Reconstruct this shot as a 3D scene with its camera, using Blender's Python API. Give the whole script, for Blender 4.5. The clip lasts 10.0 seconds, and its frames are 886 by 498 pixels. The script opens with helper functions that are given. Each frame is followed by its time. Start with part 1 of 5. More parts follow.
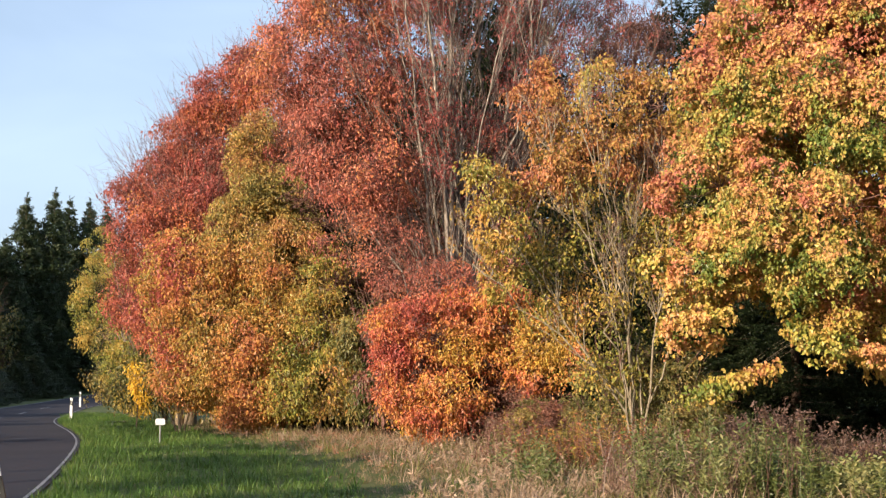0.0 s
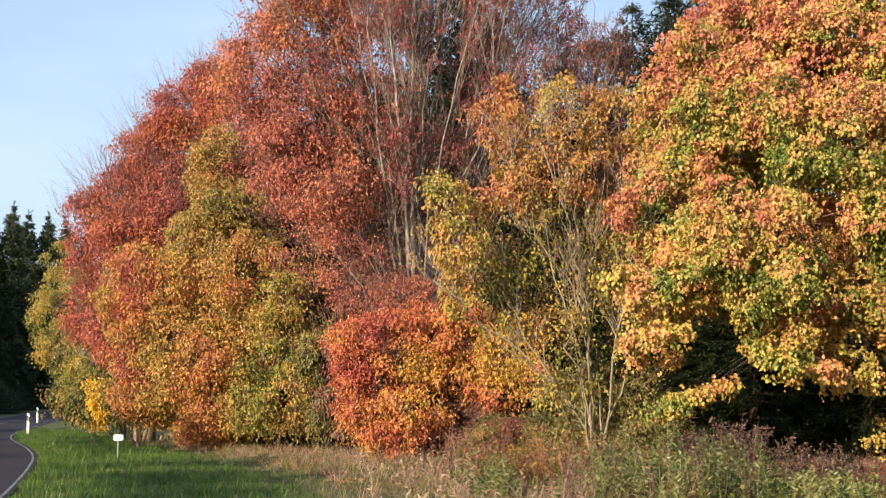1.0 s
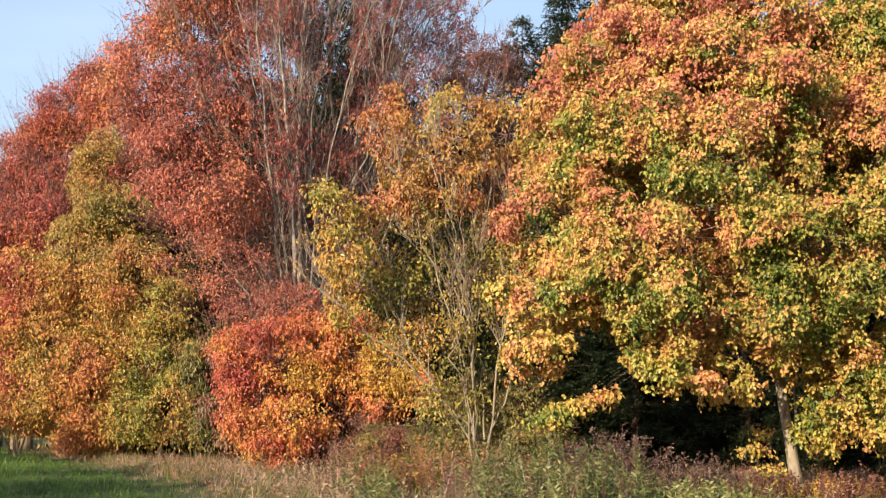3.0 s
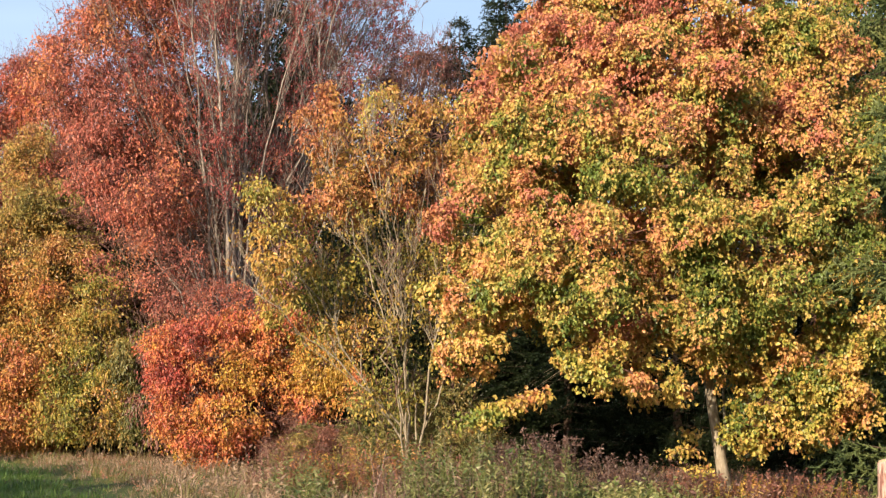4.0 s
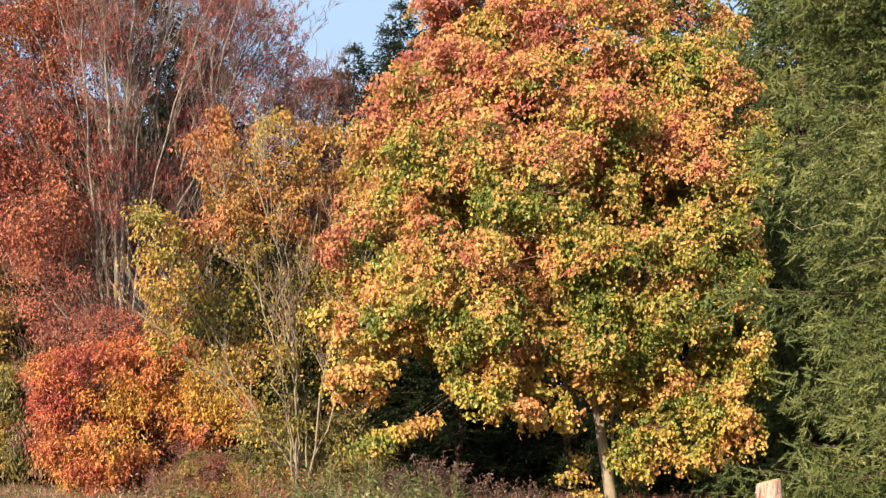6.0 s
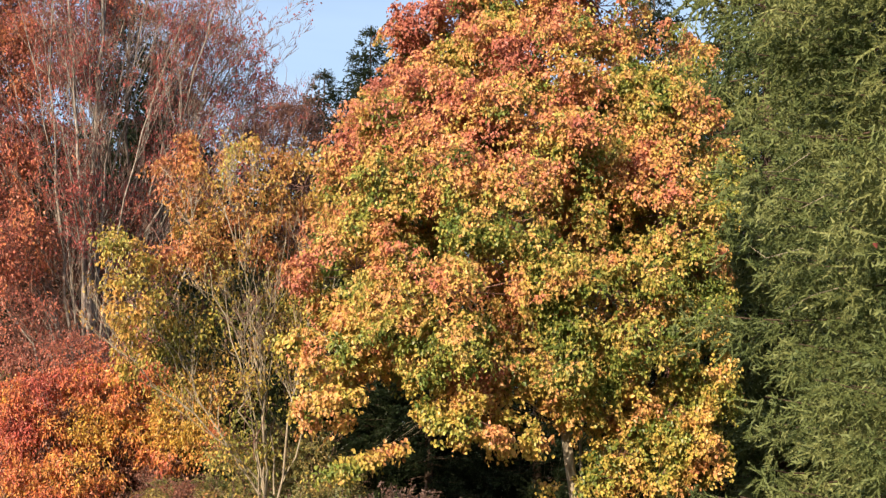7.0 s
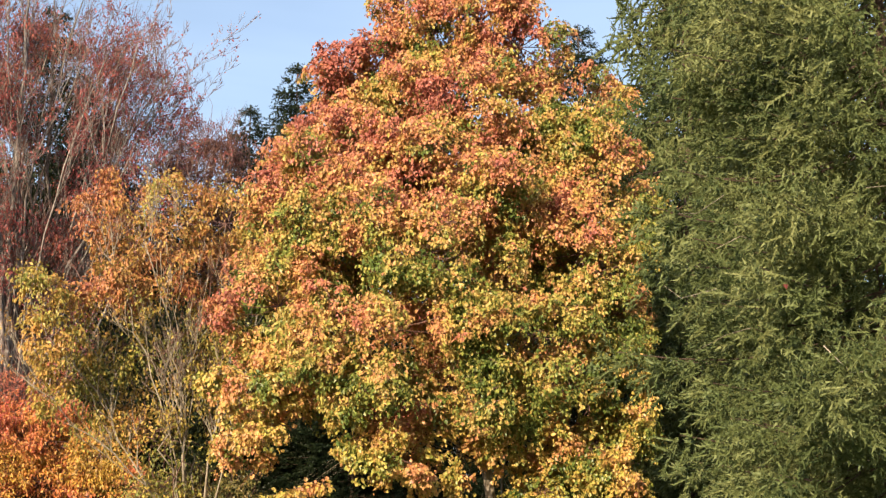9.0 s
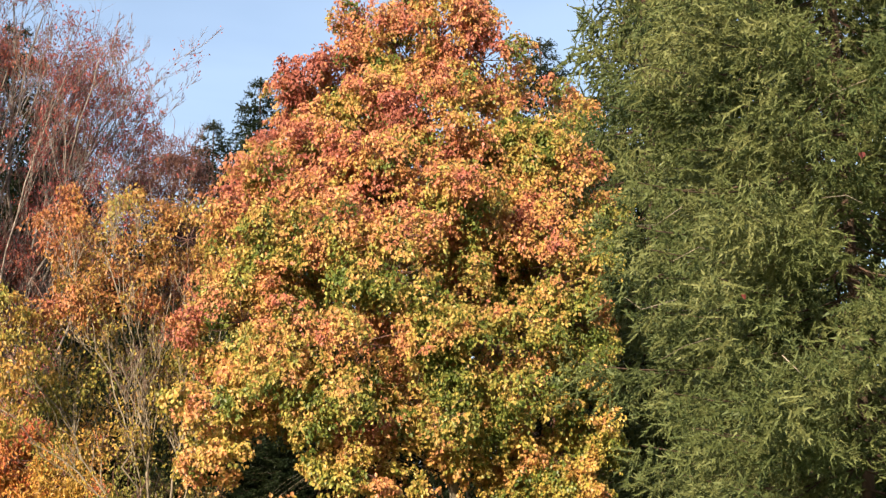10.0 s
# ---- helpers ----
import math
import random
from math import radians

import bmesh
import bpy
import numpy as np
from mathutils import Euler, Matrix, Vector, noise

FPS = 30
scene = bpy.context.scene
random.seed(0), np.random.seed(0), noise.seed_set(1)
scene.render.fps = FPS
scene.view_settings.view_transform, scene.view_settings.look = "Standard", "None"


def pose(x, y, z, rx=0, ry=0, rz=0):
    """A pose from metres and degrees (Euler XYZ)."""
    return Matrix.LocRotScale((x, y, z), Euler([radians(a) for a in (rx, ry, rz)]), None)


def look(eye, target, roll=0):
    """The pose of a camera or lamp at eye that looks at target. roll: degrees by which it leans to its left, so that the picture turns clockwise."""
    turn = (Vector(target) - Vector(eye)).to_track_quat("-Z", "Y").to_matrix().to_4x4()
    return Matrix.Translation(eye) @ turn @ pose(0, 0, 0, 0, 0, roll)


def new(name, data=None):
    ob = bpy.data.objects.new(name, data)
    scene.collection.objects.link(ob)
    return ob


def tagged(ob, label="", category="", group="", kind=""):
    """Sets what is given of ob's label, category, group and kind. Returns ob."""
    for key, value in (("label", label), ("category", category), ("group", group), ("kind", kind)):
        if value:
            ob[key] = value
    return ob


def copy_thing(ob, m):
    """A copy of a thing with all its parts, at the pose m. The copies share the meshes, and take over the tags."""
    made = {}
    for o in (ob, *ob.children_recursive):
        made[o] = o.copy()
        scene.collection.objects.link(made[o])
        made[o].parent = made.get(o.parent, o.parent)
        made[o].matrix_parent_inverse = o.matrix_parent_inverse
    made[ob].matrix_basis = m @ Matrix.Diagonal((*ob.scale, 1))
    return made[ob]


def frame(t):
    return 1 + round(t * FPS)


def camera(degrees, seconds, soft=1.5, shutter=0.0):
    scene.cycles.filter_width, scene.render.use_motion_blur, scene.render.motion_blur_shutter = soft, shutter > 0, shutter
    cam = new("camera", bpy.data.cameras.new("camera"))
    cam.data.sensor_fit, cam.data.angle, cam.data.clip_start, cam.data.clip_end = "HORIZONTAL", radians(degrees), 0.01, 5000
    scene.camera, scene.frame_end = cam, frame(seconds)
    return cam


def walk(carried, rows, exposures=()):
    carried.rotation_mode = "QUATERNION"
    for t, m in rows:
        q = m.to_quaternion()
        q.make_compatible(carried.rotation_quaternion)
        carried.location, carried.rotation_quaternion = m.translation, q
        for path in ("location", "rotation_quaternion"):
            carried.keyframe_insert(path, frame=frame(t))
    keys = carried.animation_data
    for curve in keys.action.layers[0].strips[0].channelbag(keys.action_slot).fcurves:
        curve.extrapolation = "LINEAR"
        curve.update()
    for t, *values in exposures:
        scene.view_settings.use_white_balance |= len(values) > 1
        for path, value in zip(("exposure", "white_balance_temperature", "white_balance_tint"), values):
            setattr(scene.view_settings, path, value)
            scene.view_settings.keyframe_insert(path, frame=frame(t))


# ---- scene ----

# ---------------------------------------------------------------- camera and walk
cam = camera(36.18, 10.0, soft=1.35)


def view(t, x, y, z, turn, tilt, lean):
    """A row of the walk: seconds, place, degrees to the right, up, and of lean."""
    return (t, pose(x, y, 1.6 + z, 90 + tilt, 0, -turn) @ pose(0, 0, 0, 0, 0, lean))


ROWS = [
    view(0.0, 0.000, 0.000, 0.000, 0.000, 5.685, -0.093),
    view(0.5, 0.005, -0.015, -0.004, 0.828, 6.155, -0.122),
    view(1.0, 0.019, -0.020, -0.005, 1.629, 6.352, -0.030),
    view(1.5, 0.050, 0.005, 0.005, 2.732, 6.382, -0.060),
    view(2.0, 0.057, -0.000, -0.007, 3.885, 6.566, 0.102),
    view(3.5, 0.141, 0.003, 0.002, 7.581, 6.785, 0.319),
    view(4.0, 0.171, 0.010, -0.008, 8.966, 6.773, 0.484),
    view(4.5, 0.187, -0.007, -0.008, 10.419, 6.651, 0.225),
    view(5.0, 0.214, -0.001, -0.005, 11.598, 6.942, 0.020),
    view(5.5, 0.222, -0.012, -0.014, 12.634, 7.372, 0.127),
    view(7.0, 0.272, -0.022, 0.010, 14.673, 8.981, 0.057),
    view(7.5, 0.287, -0.065, 0.021, 15.433, 9.401, 0.108),
    view(8.0, 0.290, -0.079, 0.021, 16.347, 9.875, 0.288),
    view(8.5, 0.302, -0.101, 0.018, 17.053, 10.345, 0.224),
    view(9.0, 0.323, -0.110, 0.015, 17.795, 10.548, -0.119),
    view(9.5, 0.358, -0.128, 0.016, 18.557, 10.676, -0.732),
    view(10.0, 0.367, -0.149, 0.022, 19.248, 11.064, -0.994),
]
walk(cam, ROWS, exposures=[(0.0, 0.41), (4.0, 0.46), (10.0, 0.48)])

# ---------------------------------------------------------------- light
SUN_BEARING = -137.0   # degrees clockwise from the y axis: behind the camera, to its left
SUN_HEIGHT = 21.0
world = bpy.data.worlds.new("sky")
scene.world = world
world.use_nodes = True
wn = world.node_tree.nodes
sky = wn.new("ShaderNodeTexSky")
sky.sky_type = "NISHITA"
sky.sun_disc = False
sky.sun_elevation = radians(SUN_HEIGHT)
sky.sun_rotation = radians(SUN_BEARING)
sky.air_density, sky.dust_density, sky.ozone_density = 1.0, 2.2, 1.6
wn["Background"].inputs["Strength"].default_value = 0.13
sky_dir = wn.new("ShaderNodeTexCoord")
stretch = wn.new("ShaderNodeMapping")
stretch.inputs["Scale"].default_value = (1.2, 1.2, 4.0)
world.node_tree.links.new(sky_dir.outputs["Generated"], stretch.inputs["Vector"])
cirrus = wn.new("ShaderNodeTexNoise")
cirrus.inputs["Scale"].default_value, cirrus.inputs["Detail"].default_value, cirrus.inputs["Distortion"].default_value = 1.6, 5.0, 0.6
world.node_tree.links.new(stretch.outputs[0], cirrus.inputs["Vector"])
veil = wn.new("ShaderNodeMapRange")
veil.inputs["From Min"].default_value, veil.inputs["From Max"].default_value = 0.35, 0.75
veil.inputs["To Min"].default_value, veil.inputs["To Max"].default_value = 0.22, 0.5
world.node_tree.links.new(cirrus.outputs["Fac"], veil.inputs["Value"])
blend = wn.new("ShaderNodeMix")
blend.data_type = "RGBA"
blend.inputs[7].default_value = (5.7, 7.0, 9.2, 1)
world.node_tree.links.new(veil.outputs["Result"], blend.inputs[0])
world.node_tree.links.new(sky.outputs["Color"], blend.inputs[6])
world.node_tree.links.new(blend.outputs[2], wn["Background"].inputs["Color"])

sun_dir = Vector((math.sin(radians(SUN_BEARING)) * math.cos(radians(SUN_HEIGHT)),
                  math.cos(radians(SUN_BEARING)) * math.cos(radians(SUN_HEIGHT)), math.sin(radians(SUN_HEIGHT))))
sun = new("sun", bpy.data.lights.new("sun", "SUN"))
sun.data.energy, sun.data.angle, sun.data.color = 5.4, radians(0.5), (1.0, 0.82, 0.60)
sun.matrix_world = look(sun_dir * 80, (0, 0, 0))

# ---------------------------------------------------------------- materials


def nodes_of(name):
    m = bpy.data.materials.new(name)
    m.use_nodes = True
    return m, m.node_tree.nodes, m.node_tree.links


def ramp_node(n, stops):
    r = n.new("ShaderNodeValToRGB")
    while len(r.color_ramp.elements) > 1:
        r.color_ramp.elements.remove(r.color_ramp.elements[-1])
    for i, (p, c) in enumerate(stops):
        e = r.color_ramp.elements[0] if i == 0 else r.color_ramp.elements.new(p)
        e.position, e.color = p, (*c, 1)
    return r


def math_node(n, l, op, a, b):
    m = n.new("ShaderNodeMath")
    m.operation = op
    for i, v in enumerate((a, b)):
        if isinstance(v, (int, float)):
            m.inputs[i].default_value = v
        else:
            l.new(v, m.inputs[i])
    return m.outputs[0]


def leaf_material(name, stops, patch=0.5, w_patch=0.9, w_leaf=0.45, w_up=0.0, w_side=0.0, shift=0.0, clear=0.14, rough=0.42, spec=0.4, w_spray=0.9, vary=0.5):
    """Leaves: colour wanders from bough to bough and from leaf to leaf, and with the height in the crown."""
    m, n, l = nodes_of(name)
    out, bsdf = n["Material Output"], n["Principled BSDF"]
    co = n.new("ShaderNodeTexCoord")
    noi = n.new("ShaderNodeTexNoise")
    noi.inputs["Scale"].default_value, noi.inputs["Detail"].default_value = patch, 3.0
    l.new(co.outputs["Object"], noi.inputs["Vector"])
    geo = n.new("ShaderNodeNewGeometry")
    sep = n.new("ShaderNodeSeparateXYZ")
    l.new(co.outputs["Object"], sep.inputs[0])
    f = math_node(n, l, "MULTIPLY", math_node(n, l, "SUBTRACT", noi.outputs["Fac"], 0.5), w_patch * 2)
    mid = n.new("ShaderNodeTexNoise")
    mid.inputs["Scale"].default_value, mid.inputs["Detail"].default_value = patch * 3.2, 1.5
    l.new(co.outputs["Object"], mid.inputs["Vector"])
    f = math_node(n, l, "ADD", f, math_node(n, l, "MULTIPLY", math_node(n, l, "SUBTRACT", mid.outputs["Fac"], 0.5), w_spray))
    f = math_node(n, l, "ADD", f, math_node(n, l, "MULTIPLY", math_node(n, l, "SUBTRACT", geo.outputs["Random Per Island"], 0.5), w_leaf))
    f = math_node(n, l, "ADD", f, math_node(n, l, "MULTIPLY", sep.outputs["Z"], w_up))
    f = math_node(n, l, "ADD", f, math_node(n, l, "MULTIPLY", sep.outputs["X"], w_side))
    f = math_node(n, l, "ADD", f, 0.5 + shift)
    r = ramp_node(n, stops)
    l.new(f, r.inputs[0])
    fine = n.new("ShaderNodeTexNoise")
    fine.inputs["Scale"].default_value, fine.inputs["Detail"].default_value = 25.0, 2.0
    l.new(co.outputs["Object"], fine.inputs["Vector"])
    hsv = n.new("ShaderNodeHueSaturation")
    l.new(r.outputs[0], hsv.inputs["Color"])
    wob = math_node(n, l, "ADD", math_node(n, l, "MULTIPLY", fine.outputs["Fac"], 0.7), 0.65)
    own = math_node(n, l, "FRACT", math_node(n, l, "MULTIPLY", geo.outputs["Random Per Island"], 17.3), 0.0)
    wob = math_node(n, l, "MULTIPLY", wob, math_node(n, l, "ADD", math_node(n, l, "MULTIPLY", own, vary), 1.02 - vary / 2))
    l.new(wob, hsv.inputs["Value"])
    l.new(hsv.outputs[0], bsdf.inputs["Base Color"])
    bsdf.inputs["Roughness"].default_value = rough
    bsdf.inputs["Specular IOR Level"].default_value = spec
    tr = n.new("ShaderNodeBsdfTranslucent")
    l.new(hsv.outputs[0], tr.inputs["Color"])
    mix = n.new("ShaderNodeMixShader")
    mix.inputs[0].default_value = clear
    l.new(bsdf.outputs[0], mix.inputs[1])
    l.new(tr.outputs[0], mix.inputs[2])
    l.new(mix.outputs[0], out.inputs["Surface"])
    return m


def rough_material(name, stops, scale=(6, 6, 6), detail=6.0, rough=0.85, bump=0.3, big=0.6, dist=0.02, spec=0.3):
    """Bark, soil, asphalt: a grain, a slower stain, and relief."""
    m, n, l = nodes_of(name)
    bsdf = n["Principled BSDF"]
    co = n.new("ShaderNodeTexCoord")
    mp = n.new("ShaderNodeMapping")
    mp.inputs["Scale"].default_value = scale
    l.new(co.outputs["Object"], mp.inputs["Vector"])
    a = n.new("ShaderNodeTexNoise")
    a.inputs["Scale"].default_value, a.inputs["Detail"].default_value, a.inputs["Roughness"].default_value = 1.0, detail, 0.65
    l.new(mp.outputs[0], a.inputs["Vector"])
    b = n.new("ShaderNodeTexNoise")
    b.inputs["Scale"].default_value, b.inputs["Detail"].default_value = big, 4.0
    l.new(co.outputs["Object"], b.inputs["Vector"])
    f = math_node(n, l, "ADD", math_node(n, l, "MULTIPLY", a.outputs["Fac"], 0.65), math_node(n, l, "MULTIPLY", b.outputs["Fac"], 0.35))
    r = ramp_node(n, stops)
    l.new(f, r.inputs[0])
    l.new(r.outputs[0], bsdf.inputs["Base Color"])
    bsdf.inputs["Roughness"].default_value = rough
    bsdf.inputs["Specular IOR Level"].default_value = spec
    bp = n.new("ShaderNodeBump")
    bp.inputs["Strength"].default_value, bp.inputs["Distance"].default_value = bump, dist
    l.new(a.outputs["Fac"], bp.inputs["Height"])
    l.new(bp.outputs[0], bsdf.inputs["Normal"])
    return m


AMBER, CRIMSON = (0.66, 0.33, 0.055), (0.41, 0.105, 0.085)
LEAF = {
    "maple": leaf_material("maple_leaves", [(0.05, (0.12, 0.165, 0.034)), (0.24, (0.285, 0.29, 0.06)), (0.42, (0.53, 0.38, 0.1)), (0.6, (0.58, 0.305, 0.115)), (0.8, (0.53, 0.21, 0.115)), (1.0, (0.42, 0.14, 0.1))],
                           patch=0.85, w_patch=0.95, w_leaf=0.3, w_up=0.055, w_side=-0.035, shift=-0.38, w_spray=1.35, spec=0.3),
    "maple_gold": leaf_material("golden_maple_leaves", [(0.05, (0.15, 0.19, 0.036)), (0.22, (0.38, 0.345, 0.07)), (0.42, (0.58, 0.4, 0.1)), (0.62, (0.6, 0.32, 0.115)), (0.9, (0.56, 0.22, 0.115))],
                                patch=0.9, w_patch=0.9, w_leaf=0.34, shift=-0.08),
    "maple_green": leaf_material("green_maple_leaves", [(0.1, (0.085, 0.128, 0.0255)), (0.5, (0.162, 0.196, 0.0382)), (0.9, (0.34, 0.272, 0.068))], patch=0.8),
    "shrub_top": leaf_material("amber_leaves", [(0.0, (0.24, 0.24, 0.04)), (0.25, (0.4, 0.27, 0.065)), (0.5, (0.46, 0.24, 0.075)), (0.75, (0.46, 0.18, 0.075)), (1.0, (0.36, 0.12, 0.08))], patch=0.6),
    "shrub_low": leaf_material("olive_leaves", [(0.0, (0.108, 0.132, 0.03)), (0.35, (0.264, 0.252, 0.054)), (0.65, (0.48, 0.336, 0.078)), (1.0, (0.552, 0.288, 0.084))], patch=0.6),
    "undergrowth": leaf_material("undergrowth_leaves", [(0.1, (0.0805, 0.0978, 0.0287)), (0.5, (0.207, 0.184, 0.0575)), (0.9, (0.414, 0.276, 0.0862))], patch=0.8),
    "bush": leaf_material("flame_leaves", [(0.0, (0.56, 0.36, 0.07)), (0.22, (0.64, 0.32, 0.085)), (0.45, (0.62, 0.235, 0.09)), (0.66, (0.54, 0.16, 0.085)), (0.88, (0.47, 0.11, 0.085)), (1.0, CRIMSON)], patch=0.55, w_patch=1.1, w_side=-0.09, shift=-0.06, vary=0.85),
    "beech": leaf_material("russet_leaves", [(0.0, (0.66, 0.32, 0.1)), (0.28, (0.58, 0.225, 0.105)), (0.5, (0.52, 0.175, 0.11)), (0.75, (0.44, 0.14, 0.105)), (1.0, (0.34, 0.13, 0.095))], patch=0.4, vary=0.85),
    "sparse": leaf_material("dark_red_leaves", [(0.0, (0.52, 0.2, 0.09)), (0.25, (0.44, 0.125, 0.09)), (0.55, (0.36, 0.09, 0.085)), (0.9, (0.24, 0.085, 0.075))], patch=0.5, vary=0.85),
    "brown": leaf_material("brown_leaves", [(0.0, (0.36, 0.15, 0.085)), (0.4, (0.23, 0.1, 0.075)), (0.9, (0.13, 0.07, 0.055))], patch=0.5),
    "crimson": leaf_material("crimson_leaves", [(0.0, AMBER), (0.2, (0.58, 0.22, 0.085)), (0.45, (0.5, 0.15, 0.09)), (0.8, (0.4, 0.105, 0.085))], patch=0.35, shift=0.07, vary=0.85),
    "poplar": leaf_material("straw_leaves", [(0.05, (0.17, 0.17, 0.05)), (0.4, (0.36, 0.29, 0.08)), (0.7, (0.5, 0.3, 0.09)), (1.0, (0.48, 0.2, 0.09))], patch=0.5, vary=0.85),
    "amber": leaf_material("copper_leaves", [(0.05, (0.22, 0.21, 0.045)), (0.3, (0.44, 0.3, 0.07)), (0.55, (0.55, 0.28, 0.08)), (0.82, (0.54, 0.21, 0.085)), (1.0, (0.44, 0.14, 0.085))], patch=0.4, shift=0.02, vary=0.85),
    "hornbeam": leaf_material("golden_hornbeam_leaves", [(0.05, (0.12, 0.15, 0.035)), (0.35, (0.32, 0.29, 0.06)), (0.65, (0.48, 0.31, 0.075)), (1.0, (0.5, 0.23, 0.08))], patch=0.5, vary=0.85),
    "olive": leaf_material("yellow_green_leaves", [(0.1, (0.13, 0.16, 0.035)), (0.45, (0.33, 0.31, 0.065)), (0.8, (0.55, 0.36, 0.085))], patch=0.5),
    "yellow": leaf_material("yellow_leaves", [(0.1, (0.7, 0.42, 0.05)), (0.8, (0.8, 0.52, 0.05))], patch=0.8),
    "herb": leaf_material("herb_leaves", [(0.1, (0.05, 0.08, 0.025)), (0.5, (0.15, 0.18, 0.055)), (0.9, (0.32, 0.29, 0.12))], patch=0.8),
}
NEEDLES = leaf_material("spruce_needles", [(0.1, (0.074, 0.105, 0.037)), (0.5, (0.152, 0.182, 0.062)), (0.9, (0.27, 0.282, 0.107))], patch=0.7, clear=0.2, rough=0.6, spec=0.25, w_leaf=0.15, vary=0.15)
# near-black base colour: the shade inside the wood is put into these needles
SHADED_NEEDLES = leaf_material("shaded_spruce_needles", [(0.1, (0.008, 0.014, 0.006)), (0.5, (0.016, 0.026, 0.01)), (0.9, (0.036, 0.042, 0.017))], patch=0.5, clear=0.1, spec=0.15)
FAR_NEEDLES = leaf_material("far_spruce_needles", [(0.1, (0.018, 0.032, 0.014)), (0.5, (0.035, 0.055, 0.02)), (0.9, (0.065, 0.075, 0.03))], patch=0.3, clear=0.1)
GRASS = leaf_material("meadow_grass", [(0.1, (0.05, 0.105, 0.018)), (0.5, (0.1, 0.185, 0.032)), (0.9, (0.19, 0.26, 0.06))], patch=0.5, clear=0.3)
STRAW = leaf_material("dry_grass", [(0.05, (0.17, 0.15, 0.07)), (0.4, (0.37, 0.25, 0.16)), (0.8, (0.52, 0.36, 0.26))], patch=0.35, clear=0.3)
ROUGH = leaf_material("rough_grass", [(0.1, (0.1, 0.12, 0.03)), (0.5, (0.2, 0.2, 0.06)), (0.9, (0.34, 0.28, 0.11))], patch=0.5, clear=0.25)
LITTER = leaf_material("leaf_litter", [(0.1, (0.2, 0.1, 0.06)), (0.4, (0.32, 0.16, 0.1)), (0.7, (0.4, 0.2, 0.12)), (1.0, (0.4, 0.15, 0.09))], patch=0.6, clear=0.1)
DEAD = leaf_material("dead_stalks", [(0.1, (0.1, 0.055, 0.042)), (0.5, (0.2, 0.115, 0.085)), (0.9, (0.36, 0.24, 0.17))], patch=0.9, clear=0.05)
DOCK = leaf_material("dock_stalks", [(0.1, (0.07, 0.04, 0.034)), (0.5, (0.14, 0.08, 0.065)), (0.9, (0.27, 0.18, 0.14))], patch=0.9, clear=0.05)
BARK = rough_material("grey_brown_bark", [(0.3, (0.07, 0.05, 0.035)), (0.5, (0.2, 0.15, 0.1)), (0.7, (0.36, 0.29, 0.21))], scale=(14, 14, 4), bump=0.6)
STEM_BARK = rough_material("stem_bark", [(0.35, (0.06, 0.05, 0.044)), (0.5, (0.25, 0.21, 0.18)), (0.66, (0.56, 0.49, 0.43))], scale=(16, 16, 5), bump=0.5)
PALE_BARK = rough_material("pale_bark", [(0.3, (0.12, 0.1, 0.07)), (0.5, (0.33, 0.275, 0.2)), (0.7, (0.54, 0.47, 0.36))], scale=(16, 16, 5), bump=0.5)
TWIG = rough_material("twig_bark", [(0.3, (0.1, 0.05, 0.042)), (0.7, (0.28, 0.155, 0.12))], scale=(8, 8, 8), bump=0.2)
DARK_BARK = rough_material("spruce_bark", [(0.3, (0.05, 0.032, 0.022)), (0.7, (0.17, 0.11, 0.08))], scale=(14, 14, 5), bump=0.6)
PINE = rough_material("scaly_pine_bark", [(0.36, (0.08, 0.035, 0.028)), (0.44, (0.3, 0.14, 0.11)), (0.5, (0.5, 0.31, 0.25)), (0.6, (0.66, 0.5, 0.43))], scale=(34, 34, 5), bump=1.0, big=3.0)
CUT = rough_material("sawn_wood", [(0.3, (0.45, 0.3, 0.17)), (0.7, (0.68, 0.5, 0.32))], scale=(40, 40, 40), bump=0.2)
ASPHALT = rough_material("asphalt", [(0.3, (0.03, 0.028, 0.034)), (0.7, (0.055, 0.052, 0.062))], scale=(60, 60, 60), rough=0.9, bump=0.25, big=0.25, dist=0.01, spec=0.1)
LINE = rough_material("road_paint", [(0.35, (0.07, 0.07, 0.08)), (0.6, (0.27, 0.27, 0.28))], scale=(20, 20, 20), rough=0.6, bump=0.1)
SOIL = rough_material("meadow_soil", [(0.3, (0.035, 0.05, 0.014)), (0.5, (0.07, 0.09, 0.022)), (0.7, (0.15, 0.13, 0.05))], scale=(5, 5, 5), bump=0.5, big=0.3, dist=0.05)
WHITE = rough_material("white_plastic", [(0.3, (0.72, 0.73, 0.73)), (0.7, (0.82, 0.82, 0.82))], scale=(9, 9, 9), rough=0.4, bump=0.05, spec=0.5)
BLACK = rough_material("black_plastic", [(0.3, (0.02, 0.02, 0.02)), (0.7, (0.04, 0.04, 0.04))], scale=(9, 9, 9), rough=0.5, bump=0.05)
STEEL = rough_material("galvanised_steel", [(0.3, (0.25, 0.25, 0.25)), (0.7, (0.4, 0.4, 0.4))], scale=(20, 20, 20), rough=0.5, bump=0.1)
REFLECTOR = rough_material("reflector", [(0.3, (0.3, 0.3, 0.29)), (0.7, (0.45, 0.45, 0.43))], scale=(60, 60, 60), rough=0.2, bump=0.1)

# ---------------------------------------------------------------- mesh tools
rng = np.random.default_rng(7)


